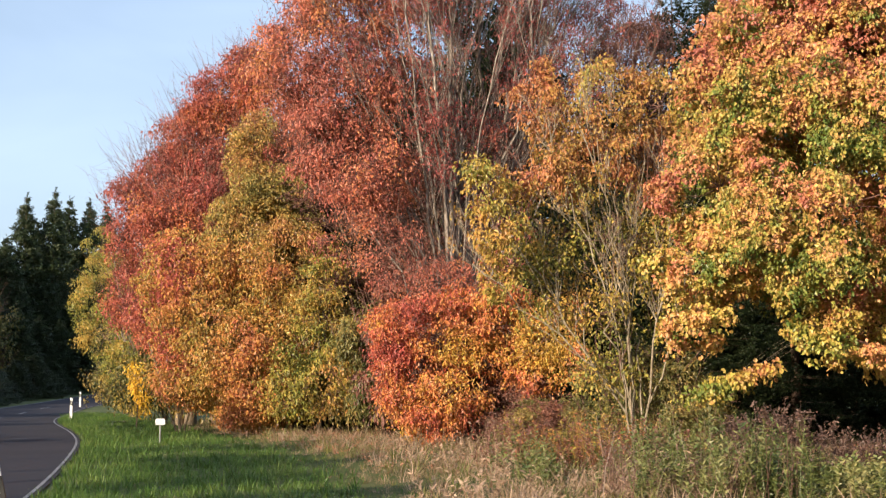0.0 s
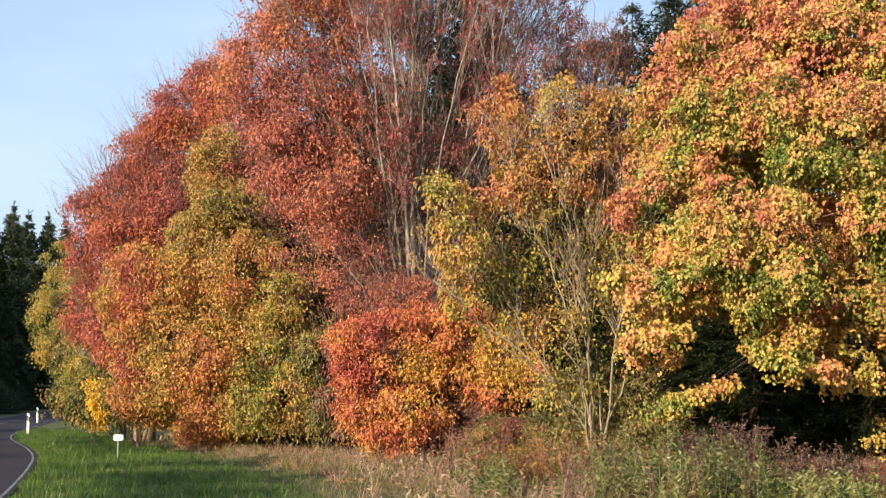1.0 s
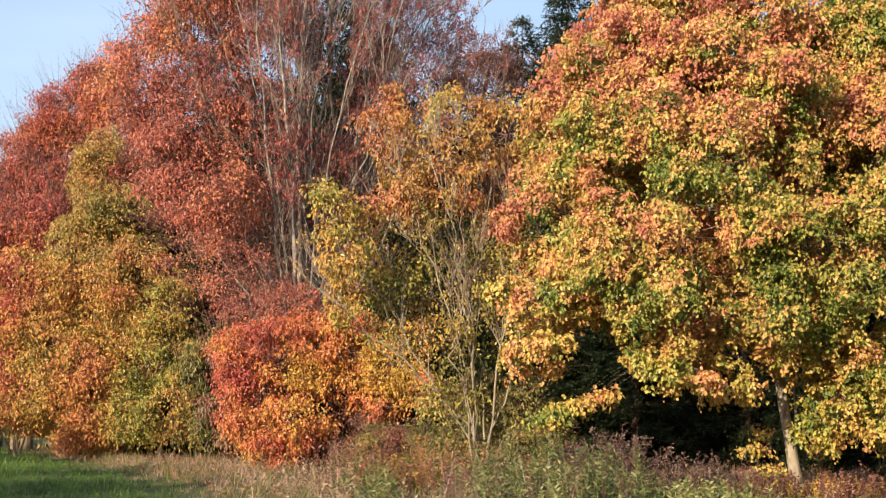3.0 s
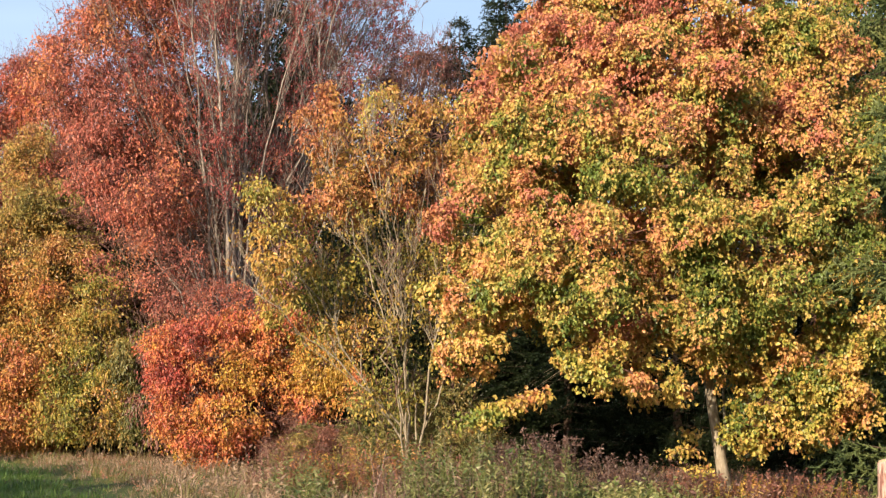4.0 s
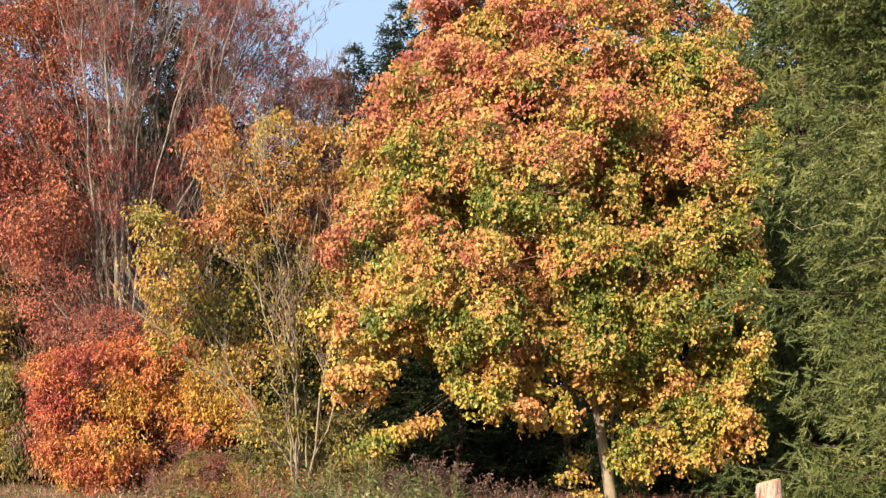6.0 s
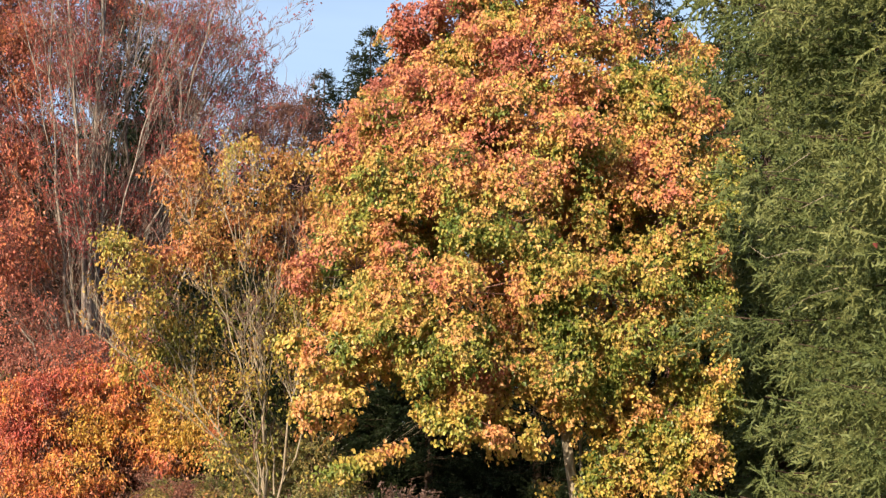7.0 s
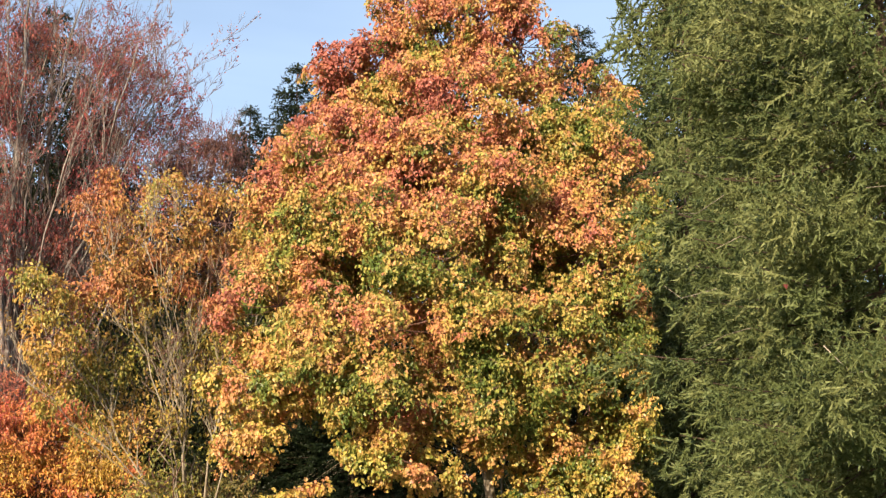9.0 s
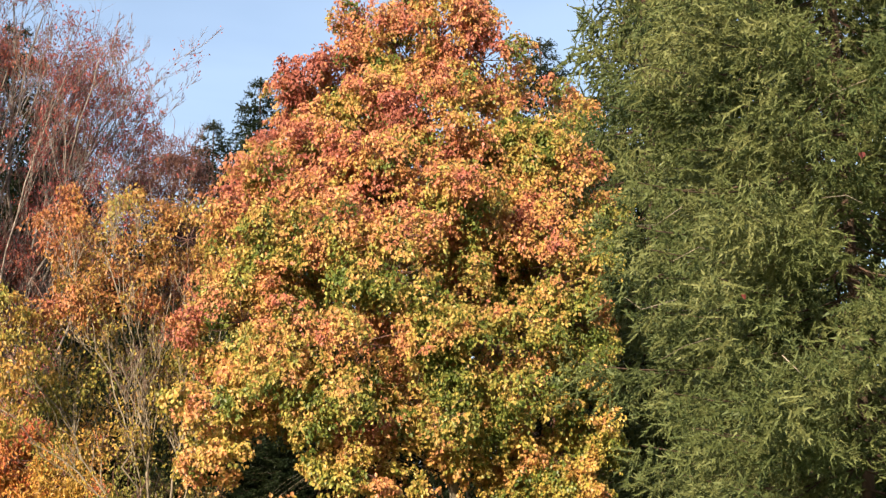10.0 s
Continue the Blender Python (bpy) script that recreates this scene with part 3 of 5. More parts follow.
def build_ground():
    xs = np.concatenate([[-2500, -900, -400], np.linspace(-160, 160, 161), [400, 900, 2500]])
    ys = np.concatenate([[-2500, -900, -300], np.linspace(-80, 200, 141), [400, 900, 2500]])
    gx, gy = np.meshgrid(xs, ys)
    wob = 0.05 * np.sin(gx * 0.7 + 1.3 * np.sin(gy * 0.4)) * np.cos(gy * 0.55) + 0.03 * np.sin(gx * 1.9) * np.sin(gy * 1.6)
    off = gx - right_edge(gy)
    wob = np.where(off < 1.5, -0.05, wob * np.clip(off - 1.5, 0, 1))
    gz = np.minimum(rise(gy), 4.0) + np.where((np.abs(gx) < 150) & (np.abs(gy) < 190), wob, 0)
    g = Geo()
    nx = len(xs)
    i = np.arange(len(ys) - 1)[:, None] * nx + np.arange(nx - 1)[None]
    g.add(np.stack([gx, gy, gz], -1), np.stack([i, i + 1, i + nx + 1, i + nx], -1).reshape(-1, 4))
    ob = new("ground", g.mesh("ground", SOIL, True))
    tagged(ob, label="uneven meadow ground along a country road", category="ground", kind="structure")


def ribbon(name, material, left, right, z, y0, y1, label, category, step=1.0):
    ys = np.arange(y0, y1 + step, step)
    e = right_edge(ys)
    s = np.gradient(e, ys)
    nx, ny = -1 / np.sqrt(1 + s * s), s / np.sqrt(1 + s * s)
    g = Geo()
    rows = [np.stack([e + nx * w, ys + ny * w, np.minimum(rise(ys), 4.0) + z], 1) for w in (right, left)]
    v = np.stack(rows, 1).reshape(-1, 3)
    i = np.arange(len(ys) - 1)[:, None] * 2
    g.add(v, np.concatenate([i, i + 2, i + 3, i + 1], 1))
    ob = new(name, g.mesh(name, material, True))
    return tagged(ob, label=label, category=category, kind="structure")


build_ground()
ribbon("road", ASPHALT, 5.6, -0.04, -0.02, -60, 225, "grey asphalt country road with a bend", "road")
ribbon("road_line", LINE, 0.1, 0.04, -0.014, -60, 225, "worn white edge line", "road marking")
ribbon("road_line", LINE, 5.5, 5.38, -0.014, -60, 225, "worn white edge line", "road marking")
for k in range(12):
    ribbon("road_line", LINE, 2.85, 2.73, -0.014, 40 + k * 12, 44 + k * 12, "white dashed centre line", "road marking")


# ---------------------------------------------------------------- the big maple
maple_top = [(18.3, 25.0, 10.6, 1.15, 1.0), (22.0, 25.0, 10.2, 0.9, 0.83), (16.7, 25.0, 9.2, 1.46, 1.1), (20.2, 24.5, 8.95, 1.3, 0.95),
             (24.7, 25.5, 8.9, 0.96, 1.12), (14.3, 25.4, 9.5, 0.45, 0.6), (14.7, 23.9, 7.6, 1.35, 1.05), (19.6, 24.0, 7.4, 1.9, 1.15),
             (25.1, 25.0, 7.5, 1.04, 1.2), (13.0, 23.4, 6.25, 1.22, 1.03), (18.2, 23.5, 5.95, 1.96, 1.18), (24.5, 24.5, 6.05, 1.28, 1.12), (21.2, 26.2, 6.9, 1.2, 1.0), (23.4, 26.0, 6.0, 1.2, 1.3), (16.4, 24.2, 6.9, 1.2, 0.65), (21.6, 24.5, 6.7, 1.3, 0.75), (18.4, 24.7, 8.2, 1.3, 0.75), (12.0, 23.7, 5.6, 0.8, 0.65), (22.8, 24.8, 8.2, 1.0, 0.7), (15.2, 25.2, 9.2, 0.75, 0.65), (13.6, 24.6, 8.2, 0.75, 0.65), (12.6, 24.2, 7.3, 0.7, 0.6), (16.2, 25.0, 10.1, 0.75, 0.65), (20.2, 25.0, 10.7, 1.0, 0.9)]
maple_low = [(11.7, 22.9, 4.87, 1.1, 0.96), (16.2, 23.0, 4.5, 1.82, 1.1), (22.4, 24.0, 4.46, 1.8, 1.15), (14.8, 22.6, 3.6, 1.35, 0.7), (19.4, 23.4, 3.55, 1.4, 0.95), (26.0, 24.8, 4.5, 0.55, 0.9)]
maple_hem = [(11.3, 22.9, 3.63, 0.91, 0.86), (24.7, 24.5, 3.28, 1.05, 1.23), (23.6, 24.4, 1.75, 0.95, 0.75), (25.3, 24.6, 1.8, 0.6, 0.75), (26.3, 24.8, 3.1, 0.6, 0.9), (16.6, 22.5, 2.35, 0.7, 0.4), (15.3, 22.6, 2.7, 0.5, 0.35),
             (18.4, 23.1, 2.12, 0.55, 0.36), (10.7, 22.5, 2.62, 0.56, 0.42), (22.6, 24.2, 2.6, 0.85, 0.7), (25.0, 24.4, 2.4, 0.75, 0.75), (22.0, 24.1, 1.35, 0.5, 0.3), (20.3, 23.7, 3.0, 0.6, 0.5), (13.1, 22.8, 3.75, 0.7, 0.5), (17.6, 23.0, 3.05, 0.6, 0.4)]
maple_ledge = [(10.6, 22.8, 1.42, 0.34, 0.03), (11.2, 22.6, 1.55, 0.4, 0.03), (11.8, 22.9, 1.64, 0.42, 0.03), (12.4, 22.7, 1.74, 0.4, 0.03), (13.0, 22.9, 1.84, 0.34, 0.025), (13.5, 22.8, 1.9, 0.22, 0.02), (19.5, 24.1, 0.95, 0.3, 0.02), (20.0, 24.0, 0.62, 0.28, 0.02), (19.8, 24.0, 1.25, 0.22, 0.02)]
broadleaf("maple_tree", "tall maple turning gold, green and orange", place(20.9, 24.3), [((0.1, 0, 0), (-1.1, 0.5, 9.6), 0.105), ((0.36, 0.7, 0), (0.9, 1.0, 5.2), 0.035)],
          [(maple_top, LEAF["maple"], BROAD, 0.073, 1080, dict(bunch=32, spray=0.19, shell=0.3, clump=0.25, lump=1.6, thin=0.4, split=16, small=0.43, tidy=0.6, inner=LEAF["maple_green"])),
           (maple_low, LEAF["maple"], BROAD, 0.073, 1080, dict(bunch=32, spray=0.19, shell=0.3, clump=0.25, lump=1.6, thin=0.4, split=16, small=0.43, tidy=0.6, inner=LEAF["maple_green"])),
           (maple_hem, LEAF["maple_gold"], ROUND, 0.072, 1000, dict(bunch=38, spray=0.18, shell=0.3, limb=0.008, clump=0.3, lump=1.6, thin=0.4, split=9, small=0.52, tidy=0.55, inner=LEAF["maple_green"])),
           (maple_ledge, LEAF["maple_gold"], ROUND, 0.075, 800, dict(bunch=9, spray=0.15, clump=0.0, tidy=0.4, limb=0.003))], bark=PALE_BARK, r_limb=0.022)

# ---------------------------------------------------------------- many-stemmed field maple
shrub_top = [(4.3, 27.0, 7.1, 0.68, 0.73), (6.4, 27.0, 6.6, 1.18, 0.96), (9.2, 27.5, 7.2, 0.69, 0.74), (7.3, 28.0, 7.9, 0.7, 0.41),
             (8.9, 27.0, 6.0, 0.96, 0.84), (4.7, 26.5, 5.84, 0.77, 0.72), (4.3, 27.0, 7.94, 0.14, 0.28), (10.9, 27.5, 7.16, 0.46, 0.69)]
shrub_low = [(2.1, 25.5, 5.4, 0.48, 0.64), (2.2, 25.5, 4.6, 0.53, 0.48), (2.9, 26.5, 3.9, 0.66, 0.61)]
shrub_thin = [(5.5, 27.0, 4.5, 1.24, 0.96), (8.3, 27.0, 4.3, 0.68, 0.96), (6.4, 27.0, 2.9, 1.0, 0.73), (4.5, 27.0, 3.3, 0.73, 0.68), (6.9, 27.0, 1.9, 1.0, 0.56), (9.6, 27.3, 4.6, 0.8, 0.9), (9.4, 27.3, 3.2, 0.7, 0.8), (8.4, 27.2, 5.3, 0.7, 0.5), (3.4, 26.8, 5.0, 0.5, 0.6)]
broadleaf("field_maple", "slender many-stemmed field maple with amber and olive leaves", place(7.8, 27.0),
          [((0, 0, 0), (-1.0, -0.7, 6.6), 0.033), ((0.05, 0.08, 0.4), (-0.6, -0.7, 6.8), 0.023), ((0.24, 0, 0), (0.95, -0.6, 6.2), 0.027), ((-0.06, 0.0, 1.0), (-2.6, -0.8, 4.9), 0.019),
           ((-0.02, -0.06, 0.6), (-1.6, -0.9, 6.0), 0.022), ((-0.1, 0.0, 1.3), (-3.1, -0.7, 3.9), 0.016), ((0.27, 0.0, 0.8), (1.3, -0.5, 5.4), 0.017), ((0.0, 0.0, 1.1), (-0.7, -1.0, 6.3), 0.017), ((0.22, -0.03, 1.0), (0.25, -0.8, 5.9), 0.016)],
          [(shrub_top, LEAF["shrub_top"], OVATE, 0.08, 420, dict(twig=0.9, bare=3, split=9, bunch=20, spray=0.22)), (shrub_low, LEAF["shrub_low"], OVATE, 0.085, 480, dict(split=8, bunch=20, spray=0.2)),
           (shrub_thin, LEAF["shrub_low"], OVATE, 0.08, 270, dict(twig=0.3, bunch=6, spray=0.35, reach=1.1, bare=2))], bark=PALE_BARK, r_limb=0.014, lift=0.5, vase=-0.08, spread=(0.3, 0.7),
          fork=dict(each=6, first=4, long=1.3, kids=(4, 4, 3), lift=0.1, r=0.005, leaves=[(LEAF["shrub_low"], OVATE, 0.07, 3, 0.42)]))

# ---------------------------------------------------------------- flame-red bush
red_bush = [(-1.7, 35.0, 3.0, 0.72, 0.85), (0.0, 35.0, 2.9, 1.1, 0.95), (2.4, 35.0, 3.1, 1.0, 0.68), (4.3, 34.5, 2.75, 0.72, 0.6), (-1.5, 35.0, 1.65, 0.75, 0.85),
            (0.2, 34.5, 1.35, 0.85, 0.6), (2.3, 35.0, 2.3, 0.85, 0.55), (1.2, 36.0, 3.7, 1.2, 0.45), (-0.6, 34.8, 0.75, 0.8, 0.45), (5.0, 34.8, 3.4, 0.55, 0.4), (5.3, 34.4, 2.2, 0.6, 0.45), (3.9, 34.3, 1.75, 0.5, 0.35), (-2.1, 35.0, 2.3, 0.5, 0.8), (3.2, 35.2, 3.75, 0.6, 0.35)]
broadleaf("red_bush", "low bushy young beech in flame red and orange", place(0.8, 35.3), [((0, 0, 0), (-0.6, 0, 2.9), 0.06), ((0.3, 0, 0), (0.8, 0, 3.1), 0.05)],
          [(red_bush, LEAF["bush"], KITE, 0.095, 620, dict(bunch=22, spray=0.24, shell=0.35, twig=0.9, clump=0.4, lump=1.3, thin=0.5, split=11, tidy=0.65))], r_limb=0.025, category="bush", bark=DARK_BARK)

# ---------------------------------------------------------------- tall red beech with bare upright stems
beech_l = [(-5.4, 38.0, 11.5, 1.66, 1.43), (-6.4, 38.0, 10.2, 1.03, 1.11), (-4.0, 37.5, 9.8, 1.48, 1.56), (-5.2, 37.5, 8.4, 1.17, 1.17), (-3.5, 37.0, 7.5, 1.16, 1.31),
           (-2.0, 38.0, 11.6, 1.03, 1.27), (-3.5, 38.0, 12.3, 1.43, 1.19), (-4.0, 38.5, 14.2, 1.76, 1.44),
           (-1.3, 39.0, 14.7, 1.95, 1.79)]
beech_r = [(4.4, 39.8, 13.4, 1.5, 1.6), (4.6, 40.0, 15.2, 1.2, 1.3), (5.8, 40.2, 13.0, 1.0, 1.3), (6.8, 40.4, 11.7, 0.9, 1.0), (5.0, 39.6, 11.4, 1.2, 1.2)]
beech_low = [(-3.9, 36.5, 5.9, 0.84, 1.22), (-2.3, 36.0, 5.2, 0.9, 0.97), (-0.4, 36.0, 4.5, 1.1, 0.6), (-1.8, 38.5, 9.8, 1.0, 1.3), (-2.0, 38.2, 7.6, 0.8, 1.0),
             (-2.8, 36.8, 6.8, 0.8, 0.9), (1.8, 36.5, 4.6, 0.9, 0.6)]
stems = [((0, 0.6, 0), (0.1, 0.5, 4.6), 0.16)]
fan = [math.copysign(abs(f) ** 1.2, f) for f in np.linspace(-0.97, 0.9, 28)] + [0.42, 0.5, 0.58, 0.64, 0.69, 0.74, 0.79, 0.83, 0.87, 0.9]
for k, f in enumerate(fan):
    stems.append(((0.3 * f + rng.normal() * 0.08, rng.uniform(-0.3, 0.4), rng.uniform(2.2, 3.6)),
                  ((5.4 if f < 0 else 4.7) * f + 0.3 + rng.normal() * 0.2, rng.uniform(-4.6, 0.2) if f < 0.5 else rng.uniform(-1.5, 0.2), rng.uniform(13.5, 18.0) - 5.5 * abs(f) ** 1.6),
                  (rng.uniform(0.032, 0.052) + 0.034 * (k in (11, 14, 16, 19))) * (0.55 if f < -0.35 else 1.0)))
broadleaf("red_beech", "tall beech with bare upright stems and russet leaves", place(0.5, 38.5), stems,
          [(beech_l, LEAF["beech"], KITE, 0.1, 250, dict(bunch=8, twig=0.8, spray=0.34, r_twig=0.009, bare=5, clump=0.3, split=11, small=0.56, tidy=0.9, thin=0.4)),
           (beech_low, LEAF["beech"], KITE, 0.075, 300, dict(bunch=12, twig=1.0, spray=0.32, reach=1.15, r_twig=0.009, bare=4, clump=0.3, split=7, tidy=0.7)),
           (beech_r, LEAF["sparse"], KITE, 0.1, 60, dict(bunch=5, twig=1.0, spray=0.4, reach=1.3, r_twig=0.007, bare=8, whip=0.5, clump=0.2, split=6, tidy=0.9, small=0.55, limb=0.016))],
          bark=STEM_BARK, r_limb=0.025, lift=0.6, vase=-0.2, spread=(0.3, 0.7),
          fork=dict(each=7, first=3, long=2.6, kids=(4, 4, 4), lift=0.06, r=0.007, leaves=[(LEAF["sparse"], KITE, 0.095, 3, 0.48)]))

# ---------------------------------------------------------------- trees along the road
red_tree = [(-12.75, 54.0, 7.8, 1.1, 1.91), (-12.0, 54.0, 9.4, 1.4, 1.35), (-12.85, 54.0, 5.3, 0.9, 1.7), (-10.7, 54.0, 11.1, 1.17, 1.35), (-9.6, 54.0, 12.8, 1.12, 1.46),
            (-8.7, 54.0, 14.3, 0.72, 1.12), (-10.7, 52.0, 7.8, 1.62, 2.06), (-11.9, 53.0, 4.2, 1.21, 1.32), (-8.5, 54.0, 11.5, 0.9, 1.57),
            (-10.0, 54.0, 12.2, 0.9, 1.1), (-7.8, 54.0, 14.2, 1.0, 1.2), (-7.4, 53.0, 12.6, 1.2, 1.7), (-7.0, 52.0, 9.6, 1.3, 1.7), (-11.3, 54.0, 10.3, 1.0, 1.0), (-11.5, 52.0, 5.8, 1.0, 1.3), (-9.7, 53.5, 9.9, 1.1, 1.3), (-8.8, 53.5, 10.6, 1.0, 1.3), (-9.6, 51.5, 6.6, 1.0, 1.2)]
broadleaf("crimson_tree", "tall crimson tree with bare twig tips", place(-10.5, 54.5), [((0, 0, 0), (0.6, 0, 13), 0.2), ((-0.4, 0, 0), (-1.6, 0, 9), 0.15)],
                    [(red_tree, LEAF["crimson"], KITE, 0.125, 190, dict(bunch=9, twig=0.5, reach=1.15, r_twig=0.009, bare=16, whip=0.8, clump=0.2, split=11, small=0.6, spray=0.32, tidy=0.9))], lift=0.6)
poplar = [(-8.0, 48.0, 10.4, 0.66, 0.96), (-8.0, 48.0, 8.6, 1.16, 1.3), (-8.3, 48.0, 6.9, 1.3, 1.3), (-6.6, 48.0, 8.0, 1.04, 1.3), (-6.0, 47.0, 6.5, 1.08, 1.08)]
broadleaf("birch_tree", "pointed birch with straw and olive leaves", place(-7.6, 48.5), [((0, 0, 0), (-0.2, 0, 10.5), 0.13)],
          [(poplar, LEAF["poplar"], KITE, 0.11, 370, dict(bunch=12, twig=0.8, r_twig=0.008, split=11, small=0.62, spray=0.24, tidy=0.85, clump=0.2, thin=0.3))], bark=PALE_BARK)
copper = [(-10.3, 47.0, 5.5, 1.47, 1.37), (-9.8, 46.0, 3.5, 1.63, 1.44), (-7.5, 46.0, 4.6, 1.63, 1.44), (-7.7, 45.0, 2.7, 1.78, 1.41),
          (-10.2, 46.0, 1.95, 1.44, 0.95), (-7.9, 45.0, 1.15, 1.59, 0.79)]
broadleaf("copper_beech", "spreading beech with copper and amber leaves", place(-8.8, 47.0), [((0, 0, 0), (-0.5, 0, 5.2), 0.09), ((0.4, 0, 0), (1.2, 0, 4.6), 0.07),
                                                                                                                    ((-1.6, -1.2, 0), (-2.7, -0.8, 3.0), 0.045), ((-1.5, -1.3, 0), (-2.0, -0.9, 3.4), 0.05), ((-1.4, -1.2, 0), (-0.6, -0.9, 3.0), 0.045)],
                         [([(-11.6, 48.0, 4.25, 0.9, 1.2), (-11.0, 46.6, 5.4, 0.85, 1.15), (-10.9, 46.0, 2.7, 0.7, 0.9)], LEAF["crimson"], KITE, 0.12, 300, dict(bunch=11, twig=0.6, spray=0.28, clump=0.2, thin=0.3, split=9, small=0.62, tidy=0.85)),
                          (copper, LEAF["amber"], KITE, 0.12, 310, dict(bunch=11, twig=0.6, spray=0.28, clump=0.25, lump=1.1, thin=0.4, split=12, small=0.6, tidy=0.85))], r_limb=0.04)
green_beech = [(-5.7, 44.0, 3.1, 1.38, 1.56), (-4.9, 44.0, 4.5, 0.88, 1.38), (-4.6, 43.0, 1.96, 1.04, 0.99), (-5.8, 43.0, 1.25, 1.34, 0.75), (-3.9, 43.0, 2.85, 0.5, 0.99)]
broadleaf("hornbeam", "hornbeam with olive and yellow leaves", place(-5.2, 44.3), [((0, 0, 0), (0, 0, 4.8), 0.1)], [(green_beech, LEAF["hornbeam"], KITE, 0.12, 330, dict(bunch=11, twig=0.6, spray=0.28, clump=0.3, lump=1.6, thin=0.85, split=12, small=0.52, tidy=0.8))], r_limb=0.04)
olive = [(-14.2, 70.0, 8.4, 0.8, 1.2), (-14.3, 70.0, 6.0, 1.2, 1.6), (-14.0, 66.0, 3.9, 1.1, 1.35), (-13.2, 58.0, 2.6, 0.8, 1.0), (-13.0, 72.0, 6.3, 1.1, 2.4), (-12.5, 66.0, 2.4, 1.0, 1.0),
         (-12.6, 64.0, 1.3, 0.85, 0.6), (-11.7, 60.0, 1.5, 0.9, 0.7),
         (-12.9, 66.5, 1.0, 0.95, 0.75), (-12.2, 62.5, 0.9, 0.9, 0.6), (-13.3, 68.0, 2.0, 0.8, 0.8)]
broadleaf("willow_tree", "roadside willow with yellow-green leaves", place(-13.4, 68.0), [((0.6, 0.5, 0), (-0.5, 0.5, 8), 0.08)], [(olive, LEAF["olive"], KITE, 0.11, 420, dict(bunch=20, twig=0.6, split=8))], r_limb=0.04)
broadleaf("yellow_bush", "small bright yellow bush at the verge", place(-12.65, 51.0), [((0, 0, 0), (0, 0, 1.4), 0.03)],
          [([(-12.75, 51.0, 2.15, 0.36, 0.5), (-12.6, 51.0, 1.5, 0.4, 0.5), (-12.35, 51.0, 0.9, 0.42, 0.45)], LEAF["yellow"], OVATE, 0.1, 420, dict(spray=0.2, bunch=16))], r_limb=0.02, category="bush")
larch = [(8.0, 45.9, 13.6, 1.25, 1.05), (9.2, 45.9, 13.2, 0.96, 1.15), (6.9, 45.9, 12.75, 1.34, 0.77), (8.4, 45.9, 11.3, 1.6, 1.3), (9.6, 45.9, 9.5, 1.8, 1.5), (8.0, 46.2, 8.0, 1.7, 1.4), (8.8, 46.2, 5.6, 1.8, 1.5)]
brown_beech = broadleaf("brown_beech", "dark red-brown beech at the wood's edge", place(8.4, 46.5), [((0, 0, 0), (0, 0, 13.5), 0.18)],
          [(larch, LEAF["brown"], KITE, 0.09, 420, dict(twig=1.0, bunch=14, r_twig=0.012, bare=6))])

for k, (b, d, s) in enumerate(((-2.6, 46, 0.62), (-0.4, 46, 0.66), (1.8, 46, 0.66), (-9.5, 57, 0.75), (-5.6, 52, 0.8), (-3.8, 53, 0.85), (-1.4, 52, 0.85), (0.9, 53, 0.9), (-7.2, 56, 0.8))):
    c = copy_thing(brown_beech, pose(*place(b, d), 0, 0, 75 * k))
    c.scale = (1.3, 1.3, s)

# ---------------------------------------------------------------- undergrowth of the wood
def undergrowth(name, label, material):
    blobs = [(0.0, 0.6, 3.0, 1.0, 0.9), (120.0, 0.7, 2.4, 1.0, 0.9), (240.0, 0.7, 2.3, 1.0, 0.9), (60.0, 0.8, 1.2, 1.1, 0.9), (180.0, 0.8, 1.1, 1.1, 0.9), (300.0, 0.8, 1.2, 1.1, 0.9)]
    return broadleaf(name, label, (0, 0, 0), [((0, 0, 0), (0.2, 0, 3), 0.05), ((0.2, 0.1, 0), (-0.6, 0.3, 2.4), 0.04)], [(blobs, material, OVATE, 0.1, 520, dict(twig=0.7, bare=3, clump=0.45))],
                     r_limb=0.03, category="bush", group="undergrowth")


olive_bush = undergrowth("undergrowth_bush", "olive undergrowth bush at the wood's edge", LEAF["undergrowth"])
olive_bush.matrix_world = pose(*place(4.0, 40.0))
brown_bush = undergrowth("undergrowth_bush", "russet undergrowth bush inside the wood", LEAF["brown"])
brown_bush.matrix_world = pose(*place(-1.6, 43.0))
for k, (b, d, s, z) in enumerate([(4.2, 33.4, 0.7, 0.34), (6.2, 30.8, 0.6, 0.36), (7.3, 30.0, 0.7, 0.6), (8.8, 29.0, 0.7, 0.66), (9.8, 27.6, 0.6, 0.6), (10.8, 26.0, 0.5, 0.42), (-3.2, 42.5, 0.8, 1.2), (-4.2, 45.5, 1.0, 1.5), (7.0, 39.5, 1.2, 1.9), (-6.5, 49, 1.3, 1.6), (-9.0, 51, 1.3, 1.7), (-11.5, 58, 1.4, 1.6), (-13.0, 76, 1.4, 1.5)]):
    p = place(b, d)
    c = copy_thing(olive_bush, pose(p[0], p[1], float(rise(p[1])), 0, 0, 40 * k))
    c.scale = (s, s, z)
for k, (b, d, s, z) in enumerate([(0.3, 37.0, 0.8, 1.1), (3.4, 35.6, 0.8, 0.55), (5.2, 32.4, 0.7, 0.34), (-1.2, 41, 1.1, 1.5), (0.8, 42, 1.1, 1.4), (2.8, 41, 1.1, 1.4), (5.6, 44, 1.3, 1.6), (3.6, 45, 1.4, 1.7)]):
    c = copy_thing(brown_bush, pose(*place(b, d), 0, 0, 70 * k))
    c.scale = (s, s, z)

